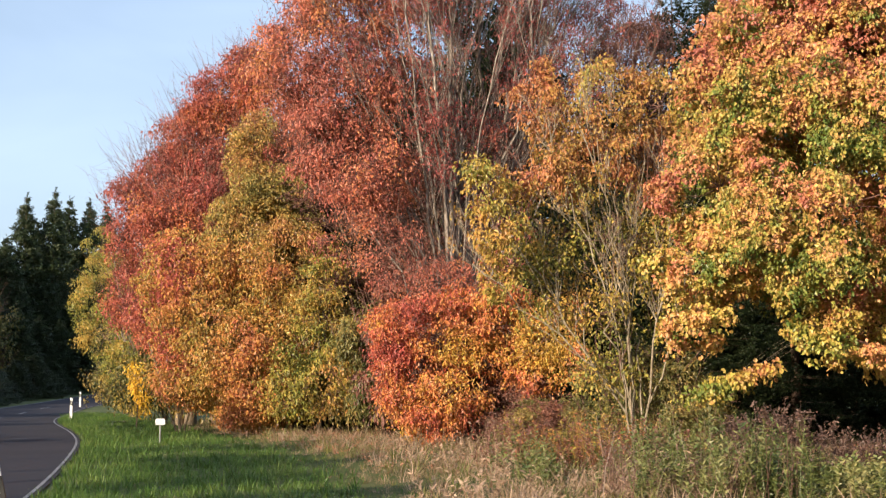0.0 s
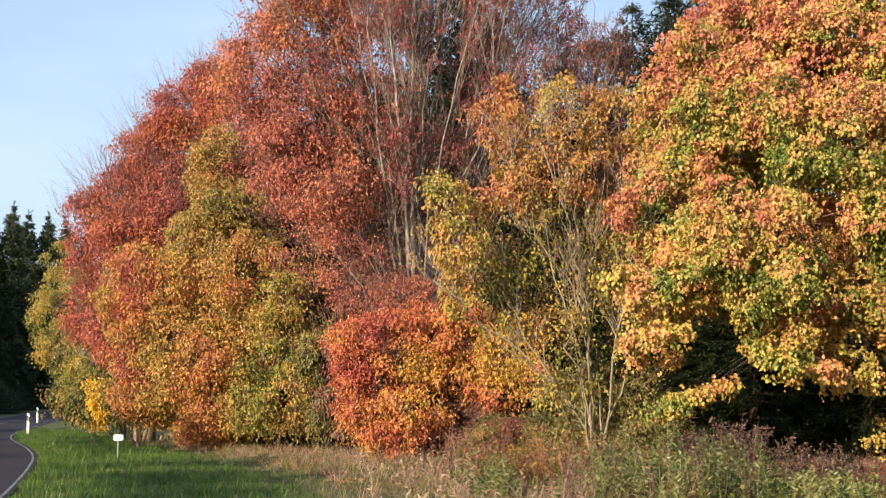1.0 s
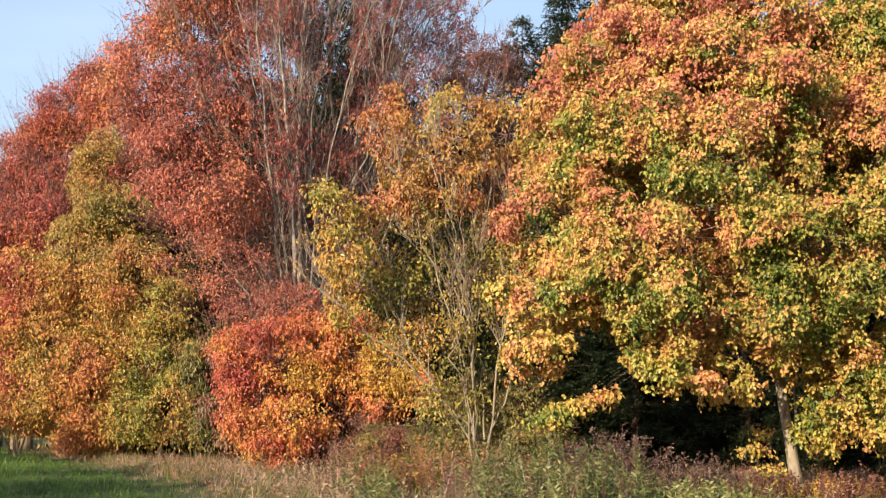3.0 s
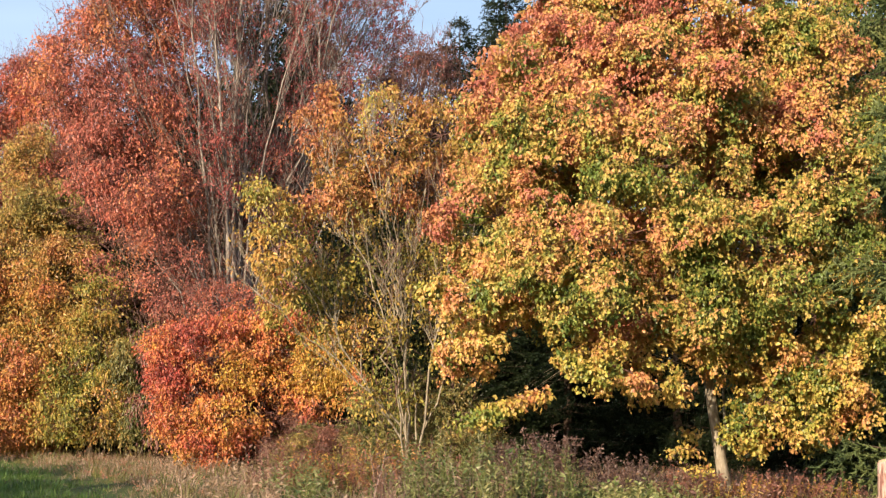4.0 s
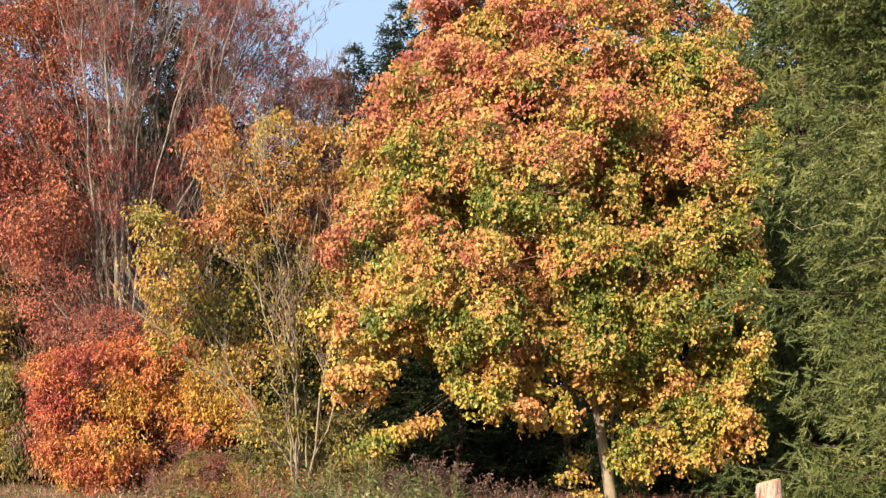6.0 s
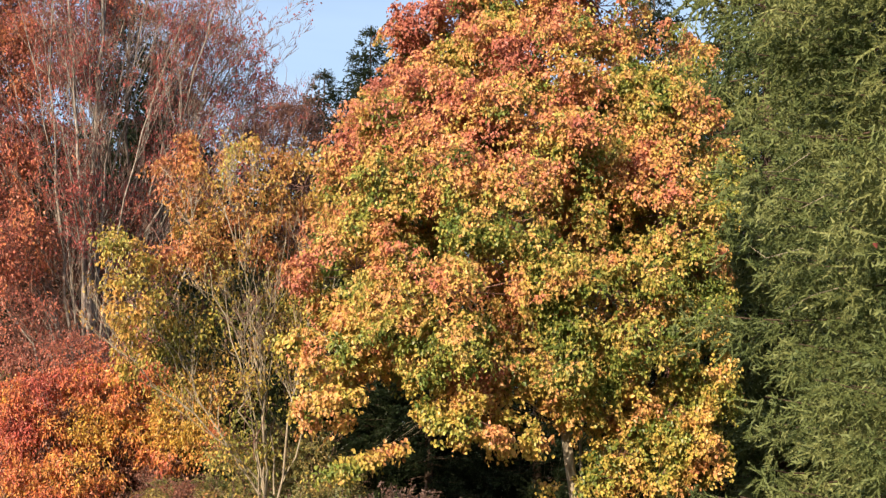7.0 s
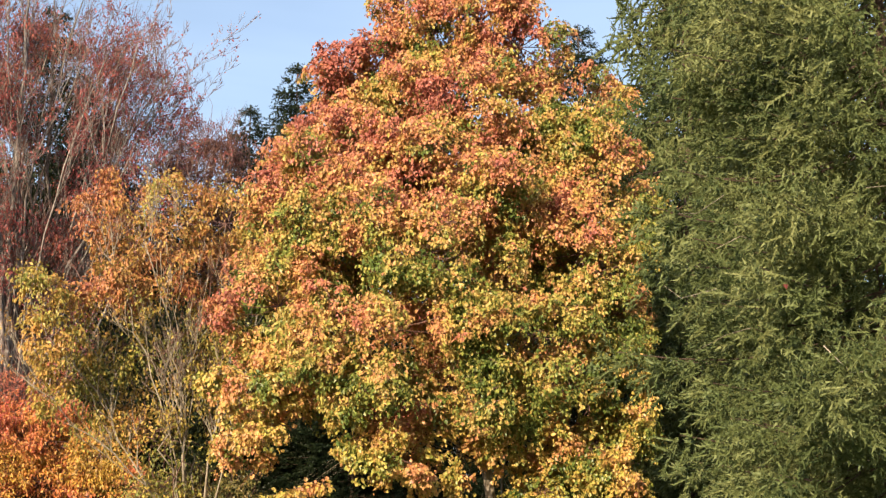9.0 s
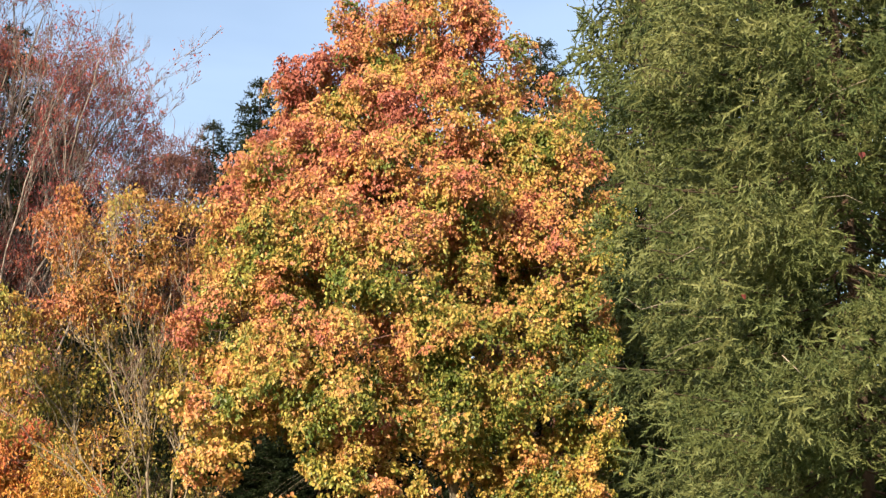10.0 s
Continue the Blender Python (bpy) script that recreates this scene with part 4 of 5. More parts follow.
# ---------------------------------------------------------------- spruces
SHOOT = needle_shoot(13, 0.27, 0.06, 0.05)
SPRAY = needle_shoot(9, 0.2, 0.085, 0)
near = spruce("spruce_tree", "dense green spruce with hanging twigs beside the maple", 19.0, 2.75, 540, 15, 5, SHOOT, 0.18, whorl=12, crowd=1.0, power=0.6, full=8.4, jitter=0.8, girth=0.0036, hang=0.28, curtain=0.55, r_wood=0.008, group="near spruces")
near.matrix_world = pose(*place(37.8, 14.2))
caught = Geo()
k = 5
a = rng.uniform(190, 250, k)
zz = rng.uniform(1.5, 5.5, k)
rr = 2.75 * (1 - zz / 19.0) ** 0.6 * 0.98
spots = np.stack([np.cos(np.radians(a)) * rr, np.sin(np.radians(a)) * rr, zz], 1)
for q in spots:
    g = Geo()
    g.strew(LOBED[0], LOBED[1], q[None], frames_from(np.array([[0.2, 0.3, -1.0]]), unit(np.array([[-0.7, -0.7, 0.2]]) + rng.normal(size=(1, 3)) * 0.6)), [0.062])
    part("stray_leaf", g, LEAF["sparse"], near, "fallen orange leaf caught in the twigs")
k = 16
a = np.radians(rng.uniform(170, 280, k))
zz = rng.uniform(0.8, 6.5, k)
rr = 2.75 * (1 - zz / 19.0) ** 0.6
root = np.stack([np.cos(a) * rr * 0.8, np.sin(a) * rr * 0.8, zz], 1)
tips = root + np.stack([np.cos(a + rng.normal(size=k)) * 0.5, np.sin(a + rng.normal(size=k)) * 0.5, rng.uniform(-0.35, 0.1, k)], 1)
twigs(caught, root, tips, 0.006, 0.1)
part("dead_twig", caught, PALE_BARK, near, "bare pale dead twig", kind="stuff")
second = spruce("spruce_tree", "tall green spruce standing close to the maple", 19.0, 3.6, 235, 15, 4, needle_shoot(7, 0.16, 0.07, 0.06), 0.36, hang=0.25, curtain=0.8, power=0.7, group="near spruces")
second.matrix_world = pose(*place(33.8, 28.0), 0, 0, 140)

backing = copy_thing(second, pose(*place(43.0, 19.5), 0, 0, 250))
backing.scale = (0.9, 0.9, 0.95)
third = copy_thing(second, pose(*place(29.0, 31.0), 0, 0, 20))
third.scale = (0.9, 0.9, 1.15)
wood_spruce = spruce("dark_spruce", "dark spruce in the wood behind", 17.0, 3.5, 174, 16, 3, SPRAY, 0.4, needles=SHADED_NEEDLES, low=0.02, power=0.62, whorl=6, hang=0.1, curtain=0.5, group="spruces of the wood")
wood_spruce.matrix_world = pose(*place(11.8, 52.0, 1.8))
# low copies close gaps behind and under the trees with shade-coloured needles
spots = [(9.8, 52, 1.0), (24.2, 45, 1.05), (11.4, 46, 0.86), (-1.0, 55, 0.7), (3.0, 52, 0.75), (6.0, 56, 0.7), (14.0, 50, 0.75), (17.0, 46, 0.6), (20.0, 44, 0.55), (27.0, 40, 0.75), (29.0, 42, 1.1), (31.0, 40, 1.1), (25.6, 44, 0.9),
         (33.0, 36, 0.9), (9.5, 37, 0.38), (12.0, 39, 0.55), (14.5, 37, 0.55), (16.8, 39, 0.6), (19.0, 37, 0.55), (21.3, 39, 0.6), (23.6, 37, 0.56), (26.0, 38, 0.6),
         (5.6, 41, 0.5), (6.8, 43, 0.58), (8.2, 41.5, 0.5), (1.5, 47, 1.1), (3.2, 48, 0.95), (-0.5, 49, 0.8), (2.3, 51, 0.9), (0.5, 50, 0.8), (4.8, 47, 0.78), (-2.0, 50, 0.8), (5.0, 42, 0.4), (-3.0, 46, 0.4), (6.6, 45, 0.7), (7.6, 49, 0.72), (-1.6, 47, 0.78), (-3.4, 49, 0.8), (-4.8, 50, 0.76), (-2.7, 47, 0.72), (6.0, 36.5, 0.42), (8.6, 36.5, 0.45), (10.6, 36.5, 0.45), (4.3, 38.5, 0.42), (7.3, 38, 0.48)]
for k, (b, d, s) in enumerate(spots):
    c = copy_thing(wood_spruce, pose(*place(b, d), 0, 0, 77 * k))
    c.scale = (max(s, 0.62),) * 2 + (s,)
far_spruce = spruce("dark_spruce", "dark spruce of the far wood beyond the bend", 17.0, 3.4, 190, 8, 3, needle_shoot(8, 0.24, 0.12, 0), 0.55, needles=FAR_NEEDLES, low=0.02, power=0.85, whorl=6, hang=0.3, curtain=1.0,
                    group="spruces of the far wood")
far_spruce.matrix_world = pose(*place(-16.1, 139, 1.1))
far_spruce.scale = (1.15, 1.15, 1.16)
far_spots = [(-17.2, 138, 1.12), (-15.5, 144, 1.14), (-17.9, 134, 0.86), (-14.7, 145, 1.14), (-14.0, 150, 1.14), (-16.7, 146, 1.0), (-18.6, 136, 0.92), (-13.2, 148, 1.02), (-19.5, 140, 1.02),
             (-15.2, 137, 0.5), (-16.2, 136, 0.5), (-17.2, 134, 0.5), (-18.3, 132, 0.5), (-14.4, 139, 0.5), (-13.4, 140, 0.5), (-15.9, 150, 0.95), (-18.0, 148, 0.9)]
for k, (b, d, s) in enumerate(far_spots):
    p = place(b, d)
    c = copy_thing(far_spruce, pose(p[0], p[1], float(rise(p[1])), 0, 0, 51 * k))
    c.scale = (1.15, 1.15, s)

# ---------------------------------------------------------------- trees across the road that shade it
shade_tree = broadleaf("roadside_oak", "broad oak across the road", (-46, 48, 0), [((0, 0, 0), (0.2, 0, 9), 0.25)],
                       [([(316.2 + a * 0.25, 66.5 + b, z, r, r * 0.8) for a, b, z, r in ((0, 0, 10, 2.6), (6, 2, 7.5, 2.4), (-7, 1, 7, 2.5), (3, -2, 4.5, 2.4), (-4, 3, 4, 2.3), (0, 1, 12, 1.8))],
                         LEAF["amber"], OVATE, 0.36, 42, dict(twig=0.3, spray=0.7, bunch=12))], group="oaks across the road")
for k, (x, y, s) in enumerate([(-48, 58, 1.05), (-50, 66, 1.1), (-52, 76, 1.4),
                               (-54, 87, 1.5), (-56, 98, 1.6), (-60, 108, 1.7), (-46, 104, 1.35), (-50, 116, 1.5), (-45, 97, 1.2), (-55, 127, 1.6)]):
    c = copy_thing(shade_tree, pose(x, y, 0, 0, 0, 60 * k))
    c.scale = (s, s, s)

for k in range(-2, 28):
    y = 12 + 4.4 * k
    # far spruces pressed flat: dark needles stand in for the hedge's shade
    if k > 13:
        c = copy_thing(far_spruce, pose(float(right_edge(y)) - 9.0 + 0.5 * math.sin(5 * k), y, float(rise(y)) - 0.1, 0, 0, 63 * k))
        c.scale = (0.7, 0.7, 0.16 + 0.03 * (k % 3))
        tagged(c, label="small dark spruce beside the road", category="conifer", group="young spruces across the road")
        continue
    c = copy_thing(olive_bush, pose(float(right_edge(y)) - 8.4 + 0.4 * math.sin(5 * k), y, float(rise(y)) - 0.1, 0, 0, 63 * k))
    c.scale = (1.35, 1.35, (0.76 if k < 12 else 1.25) + 0.1 * ((k * 3) % 4) - (0.15 if k < 12 else 0))
    tagged(c, label="olive bush in the hedge across the road", category="bush", group="hedge across the road")
young_ash = broadleaf("young_ash", "slim young ash in the hedge across the road", (0, 0, 0), [((0, 0, 0), (0.1, 0, 5.4), 0.07)],
                      [([(a, d, z, r, r * 0.7) for a, d, z, r in ((0, 0.8, 5.3, 0.9), (120, 0.9, 5.6, 0.9), (240, 0.8, 5.2, 0.9), (60, 0.2, 6.1, 0.8))], LEAF["amber"], OVATE, 0.2, 170, dict(twig=0.3, spray=0.4, bunch=12))],
                      group="young ashes across the road")
young_ash.matrix_world = pose(float(right_edge(1.0)) - 8.6, 1.0, 0)
for k, (y, q) in enumerate([(5.0, 1.0), (8.0, 1.08), (12.5, 1.0), (16.0, 1.1), (19.0, 1.0), (23.5, 1.08), (31.8, 1.05), (36.5, 1.0), (42.0, 0.95), (47.0, 1.0)]):
    c = copy_thing(young_ash, pose(float(right_edge(y)) - 8.6, y, 0, 0, 0, 71 * k))
    c.scale = (0.95, 0.95, q)
# bank outside the bend: a bush, then dark spruces standing in for shaded thicket
for k, (b, d, q) in enumerate([(-19.0, 124, 2.6), (-18.2, 128, 2.7), (-17.4, 126, 2.3), (-16.6, 129, 2.1), (-15.8, 131, 2.0), (-15.0, 133, 1.9), (-14.2, 136, 1.9), (-13.4, 138, 1.9)]):
    p = place(b, d)
    if k == 0:
        c = copy_thing(olive_bush, pose(p[0], p[1], float(rise(p[1])) - 0.1, 0, 0, 37 * k))
        c.scale = (2.2, 2.2, q)
        tagged(c, label="tall shaded bush outside the bend", category="bush", group="bushes outside the bend")
    else:
        c = copy_thing(far_spruce, pose(p[0], p[1], float(rise(p[1])) - 0.1, 0, 0, 37 * k))
        c.scale = (0.9, 0.9, 0.2 * q)

# the wood goes on behind and beside the meadow
for k in range(34):
    p = place(52 + k * 6.1, 46 + 9 * ((k * 7) % 5) / 4)
    if right_edge(p[1]) - 8 < p[0] < right_edge(p[1]) + 2:
        continue
    c = copy_thing(shade_tree, pose(p[0], p[1], 0, 0, 0, 47 * k))
    c.scale = (1.2, 1.2, 1.1 + 0.08 * (k % 4))

# ---------------------------------------------------------------- stump, marker posts, sign
def build_stump():
    ob = tagged(new("tree_stump"), label="tall pine stump with flaking red bark, sawn flat", category="stump")
    ob.location = place(27.9, 11.0)
    g = Geo()
    zs, th = np.linspace(0, 1.25, 46), np.linspace(0, 2 * np.pi, 40, endpoint=False)
    rad = np.interp(zs, [0, 0.08, 0.25, 0.6, 1.25], [0.16, 0.13, 0.112, 0.104, 0.097])
    v = []
    for z, r in zip(zs, rad):
        for a in th:
            cell = noise.cell(Vector((a * 2.6 + 0.25 * math.sin(z * 9), z * 6.0, 4.0)))
            fine = noise.noise(Vector((math.cos(a) * 6, math.sin(a) * 6, z * 14)))
            q = r * (1 + 0.055 * cell + 0.03 * fine)
            v.append((math.cos(a) * q, math.sin(a) * q, z * (1 + 0.2 * q * math.cos(a + 0.4))))
    i = np.arange(45)[:, None] * 40
    j = np.arange(40)[None]
    k = (j + 1) % 40
    g.add(v, np.stack([i + j, i + k, i + 40 + k, i + 40 + j], -1).reshape(-1, 4))
    part("bark", g, PINE, ob)
    h = Geo()
    tube(h, [(0, 0, 1.2), (0, 0, 1.262)], [0.094, 0.09], 20, 0.02)
    h.v[0][:, 2] *= 1 + 0.2 * (h.v[0][:, 0] * math.cos(0.4) - h.v[0][:, 1] * math.sin(0.4))
    part("cut_face", h, CUT, ob, "pale sawn wood")


build_stump()


def marker_post(x, y, lean=0.0, turn=0.0, height=1.0):
    ob = tagged(new("marker_post"), label="white plastic roadside marker post with black band", category="marker post", group="marker posts")
    ob.matrix_world = pose(x, y, float(rise(y)) - 0.03, 0, lean, turn)
    pts = np.array([(-0.06, -0.03), (0.06, -0.03), (0.05, 0.02), (0.0, 0.075), (-0.05, 0.02)])

    def prism(z0, z1, grow, slant0=0.0, slant1=0.0):
        g = Geo()
        lo = np.column_stack([pts * grow, z0 + slant0 * pts[:, 0]])
        hi = np.column_stack([pts * grow, z1 + slant1 * pts[:, 0]])
        i = np.arange(5)
        g.add(np.concatenate([lo, hi]), [np.stack([i, (i + 1) % 5, (i + 1) % 5 + 5, i + 5], 1), np.arange(5)[None], np.arange(5, 10)[None]])
        return g
    part("body", prism(0, height, 1.0, 0, -0.5), WHITE, ob)
    part("band", prism(height - 0.33, height - 0.12, 1.04, -0.5, -0.5), BLACK, ob, "black slanted band")
    g = Geo()
    g.add([(-0.025, -0.036, height - 0.3), (0.025, -0.036, height - 0.3), (0.025, -0.036, height - 0.15), (-0.025, -0.036, height - 0.15),
           (-0.025, -0.03, height - 0.3), (0.025, -0.03, height - 0.3), (0.025, -0.03, height - 0.15), (-0.025, -0.03, height - 0.15)],
          np.array([[0, 1, 2, 3], [0, 4, 5, 1], [1, 5, 6, 2], [2, 6, 7, 3], [3, 7, 4, 0]]))
    part("reflector", g, REFLECTOR, ob, "small clear reflector")
    return ob


for b, d, lean in ((-15.25, 66.5, 1.0), (-14.9, 95.0, 0.0), (-15.4, 131.0, 0.0), (-17.25, 12.5, -13.0)):
    p = place(b, d)
    marker_post(p[0], p[1], lean)


def build_sign():
    p = place(-11.7, 38.0)
    ob = tagged(new("hydrant_sign"), label="small blank white marker sign on a thin post in the grass", category="sign")
    ob.matrix_world = pose(p[0], p[1], -0.05, 0, 0, 8)
    g = Geo()
    tube(g, [(0, 0.012, z) for z in (0, 0.3, 0.74)], [0.02, 0.02, 0.02], 8)
    part("post", g, STEEL, ob, smooth=True)
    bm = bmesh.new()
    bmesh.ops.create_cube(bm, size=1.0)
    bmesh.ops.scale(bm, vec=(0.26, 0.012, 0.17), verts=bm.verts)
    bmesh.ops.bevel(bm, geom=[e for e in bm.edges if abs((e.verts[0].co - e.verts[1].co).y) > 0.005], offset=0.02, segments=3, affect="EDGES")
    bmesh.ops.translate(bm, vec=(0, -0.016, 0.64), verts=bm.verts)
    me = bpy.data.meshes.new("plate")
    bm.to_mesh(me)
    bm.free()
    me.materials.append(WHITE)
    plate = new("plate", me)
    plate.parent = ob


build_sign()

# ---------------------------------------------------------------- grass, herbs, litter
def meadow_line(y):
    """The mown verge ends here and the rough grass begins."""
    return np.interp(y, [13, 19, 29.5, 38, 48, 60, 75], [-0.2, -1.0, -3.0, -5.8, -9.0, -13.0, -18.5])


def blade_tuft(n, lean, wide=0.035):
    g = Geo()
    for k in range(n):
        a = k * 2.4
        o = np.array([math.cos(a), math.sin(a), 0])
        s = np.array([-math.sin(a), math.cos(a), 0])
        r = 0.12 + 0.1 * (k % 3)
        root = o * 0.1
        h = 0.7 + 0.3 * ((k * 7) % 5) / 4
        mid = root + o * lean * 0.4 + np.array([0, 0, 0.6 * h])
        tip = root + o * lean + np.array([0, 0, h])
        w = s * wide
        g.add([root - w, root + w, mid + w * 0.7, mid - w * 0.7, tip], [[(0, 1, 2, 3)], [(3, 2, 4)]])
    return np.concatenate(g.v), [np.concatenate([l.reshape(-1, 4) for l in g.loops[0::2]]), np.concatenate([l.reshape(-1, 3) for l in g.loops[1::2]])]


def strew_tufts(name, label, material, xy, tuft, size, category="grass"):
    g = Geo()
    n = len(xy)
    a = rng.random(n) * 2 * np.pi
    up = unit(np.stack([rng.normal(size=n) * 0.15, rng.normal(size=n) * 0.15, np.ones(n)], 1))
    fwd = np.stack([np.cos(a), np.sin(a), np.zeros(n)], 1)
    at = np.column_stack([xy, rise(xy[:, 1]) - 0.04])
    g.strew(tuft[0], tuft[1], at, frames_from(fwd, up), size)
    tagged(new(name, g.mesh(name, material)), label=label, category=category, kind="stuff")


def scatter(n, x0, x1, y0, y1):
    return np.column_stack([rng.uniform(x0, x1, n), y0 + (y1 - y0) * rng.random(n) ** 1.3])


def patchy(xy, size, seed):
    """A slow random value over the meadow, 0 to 1."""
    return np.array([noise.noise(Vector((x / size, y / size, seed))) for x, y in xy]) * 0.5 + 0.5


xy = scatter(60000, -22, 2, 13, 75)
off = xy[:, 0] - right_edge(xy[:, 1])
lawn = xy[(off > 0.06 + 0.12 * rng.random(len(xy))) & (xy[:, 0] < meadow_line(xy[:, 1]) + rng.normal(size=len(xy)) * 0.4)]
strew_tufts("verge_grass", "short green grass of the road verge", GRASS, lawn, blade_tuft(6, 0.6), rng.uniform(0.08, 0.2, len(lawn)) * (0.55 + 1.0 * patchy(lawn, 1.1, 8.0)) + 0.1 * (rng.random(len(lawn)) < 0.08))
xy = scatter(19000, -16, 18, 14, 58)
dry = xy[(xy[:, 0] > meadow_line(xy[:, 1]) + rng.normal(size=len(xy)) * 0.5)]
q = patchy(dry, 1.6, 3.0)
tall = rng.uniform(0.14, 0.42, len(dry)) * (0.5 + 1.1 * q) * np.clip((dry[:, 0] - meadow_line(dry[:, 1])) / 2.5 + 0.35, 0.3, 1)
straw = q + rng.normal(size=len(dry)) * 0.12 > 0.42
strew_tufts("dry_grass", "bleached rough meadow grass before the trees", STRAW, dry[straw], blade_tuft(9, 0.7, 0.022), tall[straw] * 0.9)
strew_tufts("rough_grass", "olive tussocks in the rough meadow", ROUGH, dry[~straw], blade_tuft(9, 0.7, 0.024), tall[~straw])


def herb_bed(name, label, n, material, leaf, size, b0, b1, d0, d1, high, per_stem, stem=STRAW):
    """Leafy stems, strewn over a stretch of ground."""
    b, d = np.radians(rng.uniform(b0, b1, n)), rng.uniform(d0, d1, n)
    foot = np.stack([np.sin(b) * d, np.cos(b) * d, np.full(n, -0.02)], 1)
    keep = patchy(foot[:, :2], 0.9, 5.0 + high) + rng.normal(size=n) * 0.08 > 0.5
    keep &= rng.random(n) < np.clip((np.degrees(b) - b0) / (0.2 * (b1 - b0)), 0.05, 1) ** 0.8
    foot, n = foot[keep], int(keep.sum())
    h = rng.uniform(0.25, 1.0, n) * high * (0.2 + 1.5 * patchy(foot[:, :2], 1.2, 9.0))
    top = foot + np.stack([rng.normal(size=n) * 0.18 * h, rng.normal(size=n) * 0.18 * h, h], 1)
    t = np.tile(np.linspace(0.25, 1.0, per_stem), n)[:, None]
    at = np.repeat(foot, per_stem, 0) * (1 - t) + np.repeat(top, per_stem, 0) * t
    a = rng.random(len(at)) * 6.283
    fwd = np.stack([np.cos(a), np.sin(a), rng.uniform(0.0, 1.1, len(at))], 1)
    g = Geo()
    g.strew(leaf[0], leaf[1], at, frames_from(fwd, np.array([0, 0, 1.0]) + rng.normal(size=at.shape) * 0.4), size * rng.uniform(0.5, 1.2, len(at)))
    twigs(g, foot, top, 0.006, 0.05)
    tagged(new(name, g.mesh(name, material)), label=label, category="plants", kind="stuff")


herb_bed("green_herbs", "green leafy herbs in front of the maple", 1300, LEAF["herb"], LANCE, 0.1, 7.5, 15.2, 17.5, 22.5, 1.0, 22)
herb_bed("green_herbs", "low green herbs under the maple", 1300, LEAF["herb"], OVATE, 0.085, 12.0, 20.5, 17.5, 21.0, 0.55, 14)
herb_bed("green_herbs", "low green herbs before the spruce", 700, LEAF["herb"], LANCE, 0.1, 19, 30, 17.5, 22.5, 0.4, 14)
herb_bed("green_herbs", "green weeds at the foot of the field maple", 1100, LEAF["herb"], LANCE, 0.11, 2, 12, 20, 26, 0.75, 16)
herb_bed("dead_herbs", "withered brown weed stalks", 1300, DEAD, LANCE, 0.07, 6, 15.0, 17.5, 22.5, 0.9, 10)
herb_bed("dead_herbs", "withered brown stalks under the maple", 350, DEAD, LANCE, 0.07, 18.5, 30, 17.5, 22.5, 0.36, 10)
herb_bed("dead_herbs", "withered straw-coloured stalks along the wood", 1300, STRAW, LANCE, 0.13, -3, 14, 17.5, 36, 0.55, 9)
herb_bed("dead_herbs", "short straw-coloured stalks before the maple", 250, STRAW, LANCE, 0.11, 18, 30, 17.5, 21.5, 0.42, 9)
herb_bed("dead_herbs", "tangle of pale dead stalks beside the red bush", 800, STRAW, LANCE, 0.1, 1.5, 6.5, 33.0, 35.5, 0.9, 8)
herb_bed("low_brambles", "reddish-brown brambles under the trees", 850, LEAF["brown"], OVATE, 0.08, 3, 14.5, 23.0, 27, 0.8, 9)
herb_bed("low_brambles", "russet withered bracken round the foot of the maple", 300, LEAF["amber"], OVATE, 0.075, 19.0, 26.5, 22.6, 24.9, 0.6, 10)
herb_bed("low_brambles", "brown bracken round the foot of the maple", 800, LEAF["brown"], OVATE, 0.075, 18.0, 26.5, 22.4, 24.9, 0.7, 10)
herb_bed("low_brambles", "russet brambles beside the field maple", 520, LEAF["shrub_top"], OVATE, 0.075, 2.6, 8.4, 24.6, 27.2, 1.15, 10)
herb_bed("low_brambles", "brown brambles beside the field maple", 700, LEAF["brown"], OVATE, 0.07, 1.0, 9.5, 24.0, 27.2, 1.1, 10)

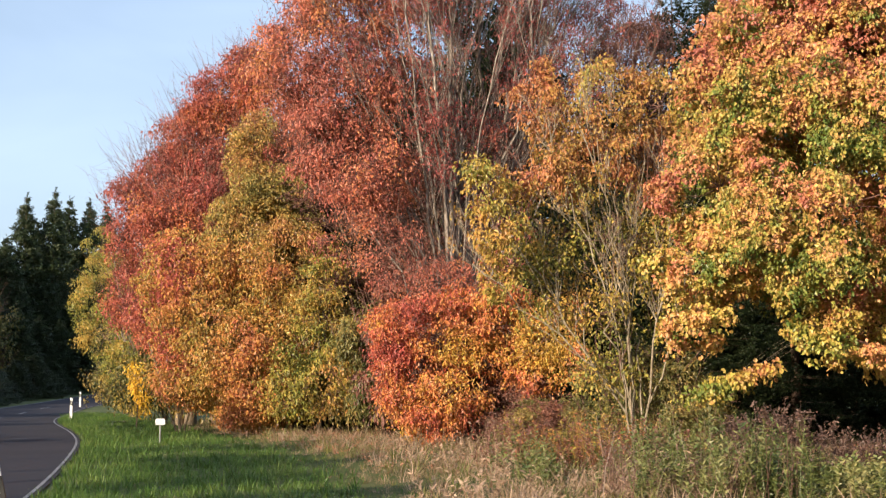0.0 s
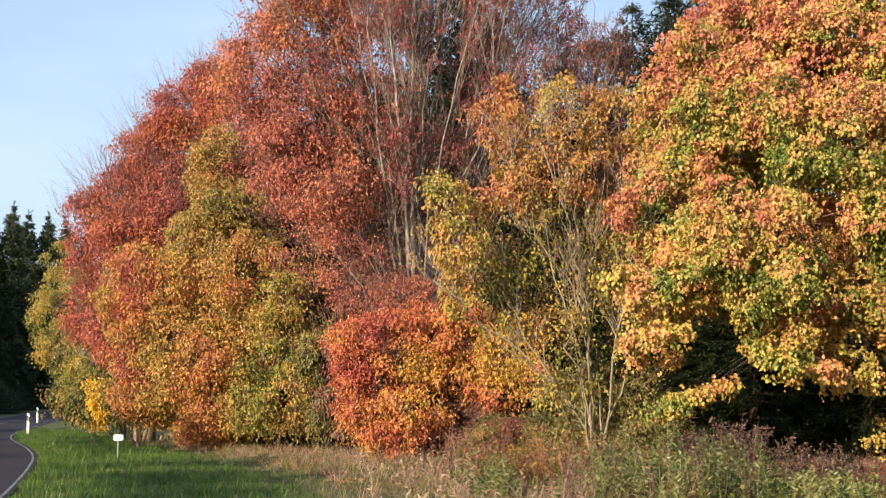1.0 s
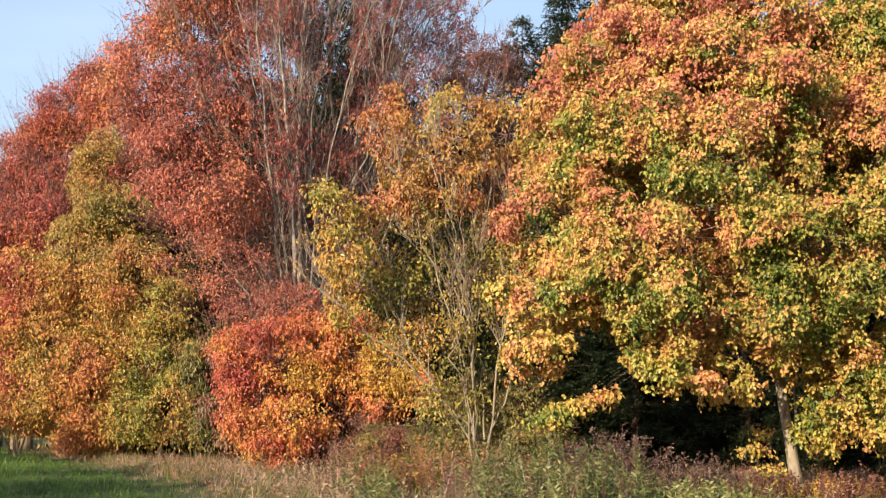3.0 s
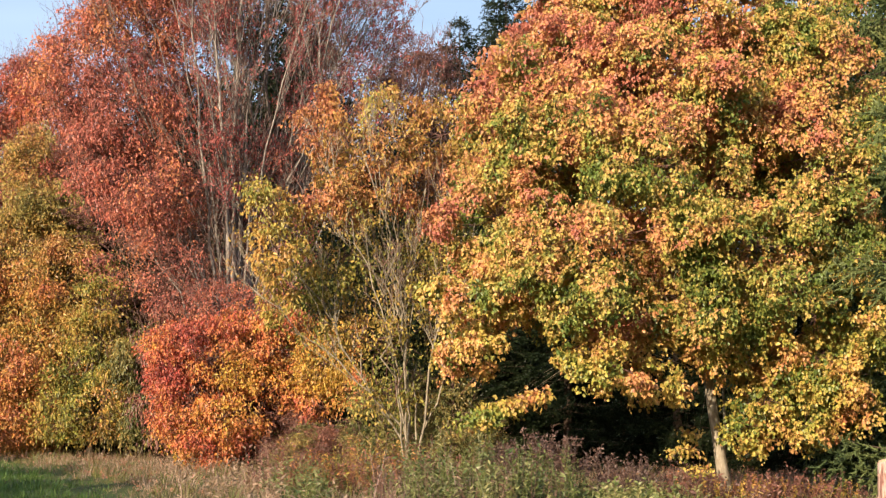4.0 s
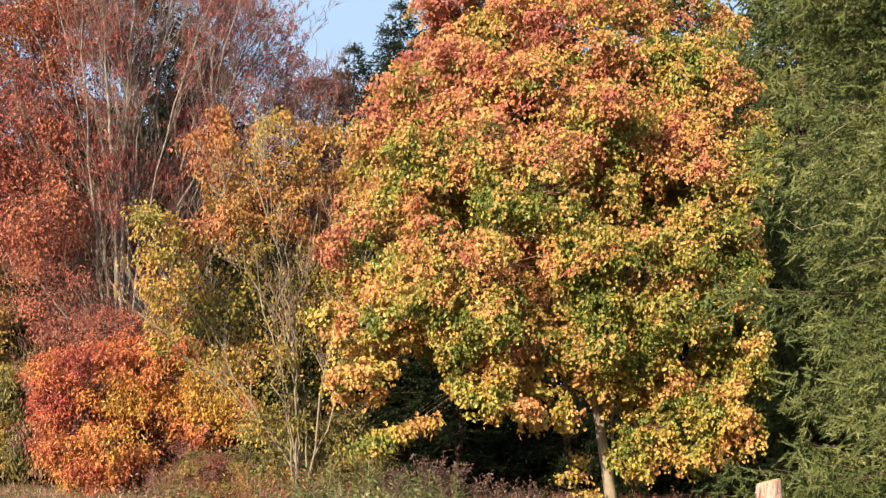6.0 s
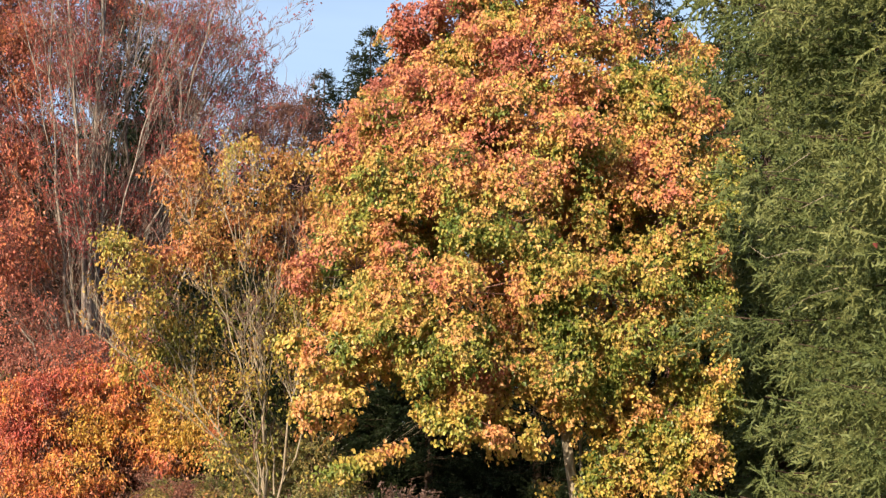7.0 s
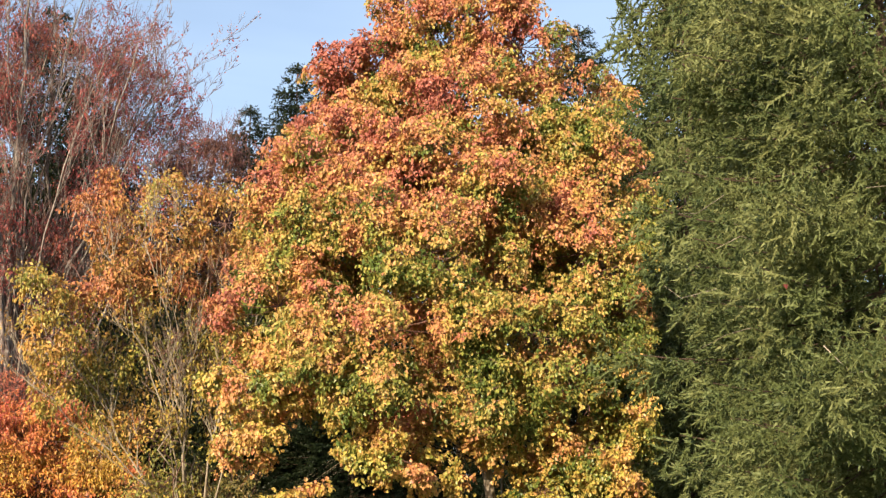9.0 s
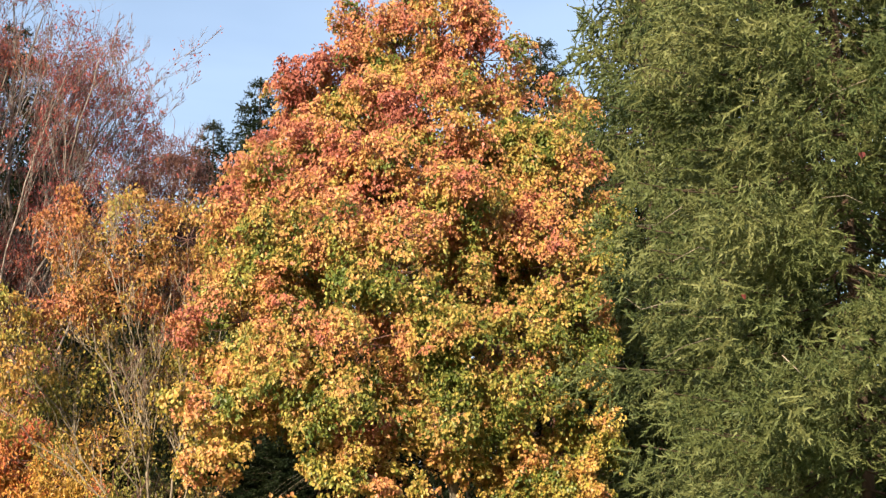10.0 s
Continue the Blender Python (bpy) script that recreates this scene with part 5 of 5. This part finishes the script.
# fallen leaves along the foot of the trees
k = 7000
b, d = np.radians(rng.uniform(-10, 22, k)), rng.uniform(25, 46, k)
at = np.stack([np.sin(b) * d, np.cos(b) * d, rng.uniform(0.03, 0.3, k) * (rng.random(k) ** 2) + 0.05], 1)
keep = at[:, 0] > meadow_line(at[:, 1]) + 0.9
at = at[keep]
g = Geo()
g.strew(OVATE[0], OVATE[1], at, frames_from(rng.normal(size=at.shape), np.array([0, 0, 1.0]) + rng.normal(size=at.shape) * 0.5), rng.uniform(0.05, 0.09, len(at)))
tagged(new("fallen_leaves", g.mesh("fallen_leaves", LITTER)), label="fallen russet leaves in the grass below the trees", category="leaves", kind="stuff")


def dock(bearing, distance, high, n=7):
    """A withered dock: dark branching stalks with brown seed heads."""
    ob = tagged(new("withered_dock"), label="withered dark brown dock with seed heads among weeds", category="plant", group="withered docks")
    ob.location = place(bearing, distance)
    for k in range(n):
        g, heads = Geo(), Geo()
        a = rng.random() * 6.283
        foot = np.array([rng.normal() * 0.15, rng.normal() * 0.15, 0])
        top = foot + np.array([math.cos(a) * 0.25, math.sin(a) * 0.25, 1.0]) * high * rng.uniform(0.65, 1.1)
        tube(g, bend(foot, (foot + top) / 2 + rng.normal(size=3) * 0.06, top, 7, 0.01), np.linspace(0.009, 0.003, 7), 5)
        m = 9
        root = foot + (top - foot) * rng.uniform(0.45, 1.0, (m, 1))
        ends = root + unit(rng.normal(size=(m, 3)) * 0.7 + np.array([0, 0, 0.7])) * rng.uniform(0.1, 0.28, (m, 1))
        twigs(g, root, ends, 0.005, 0.08)
        stalk = part("stalk", g, DOCK, ob)
        q = 90
        t = rng.random((q, 1))
        i = rng.integers(0, m, q)
        at = root[i] * (1 - t) + ends[i] * t + rng.normal(size=(q, 3)) * 0.012
        heads.strew(OVATE[0], OVATE[1], at, frames_from(rng.normal(size=(q, 3)), rng.normal(size=(q, 3))), rng.uniform(0.03, 0.06, q))
        part("seed_head", heads, DOCK, stalk, kind="stuff")


for b, d, h in ((13.3, 22.2, 1.2), (14.1, 21.8, 1.3), (14.7, 22.0, 1.15), (13.7, 21.6, 1.1), (11.9, 22.4, 0.95), (12.5, 22.2, 1.05), (15.3, 21.9, 0.9), (17.1, 21.7, 0.95), (17.6, 22.0, 0.8)):
    dock(b, d, h)
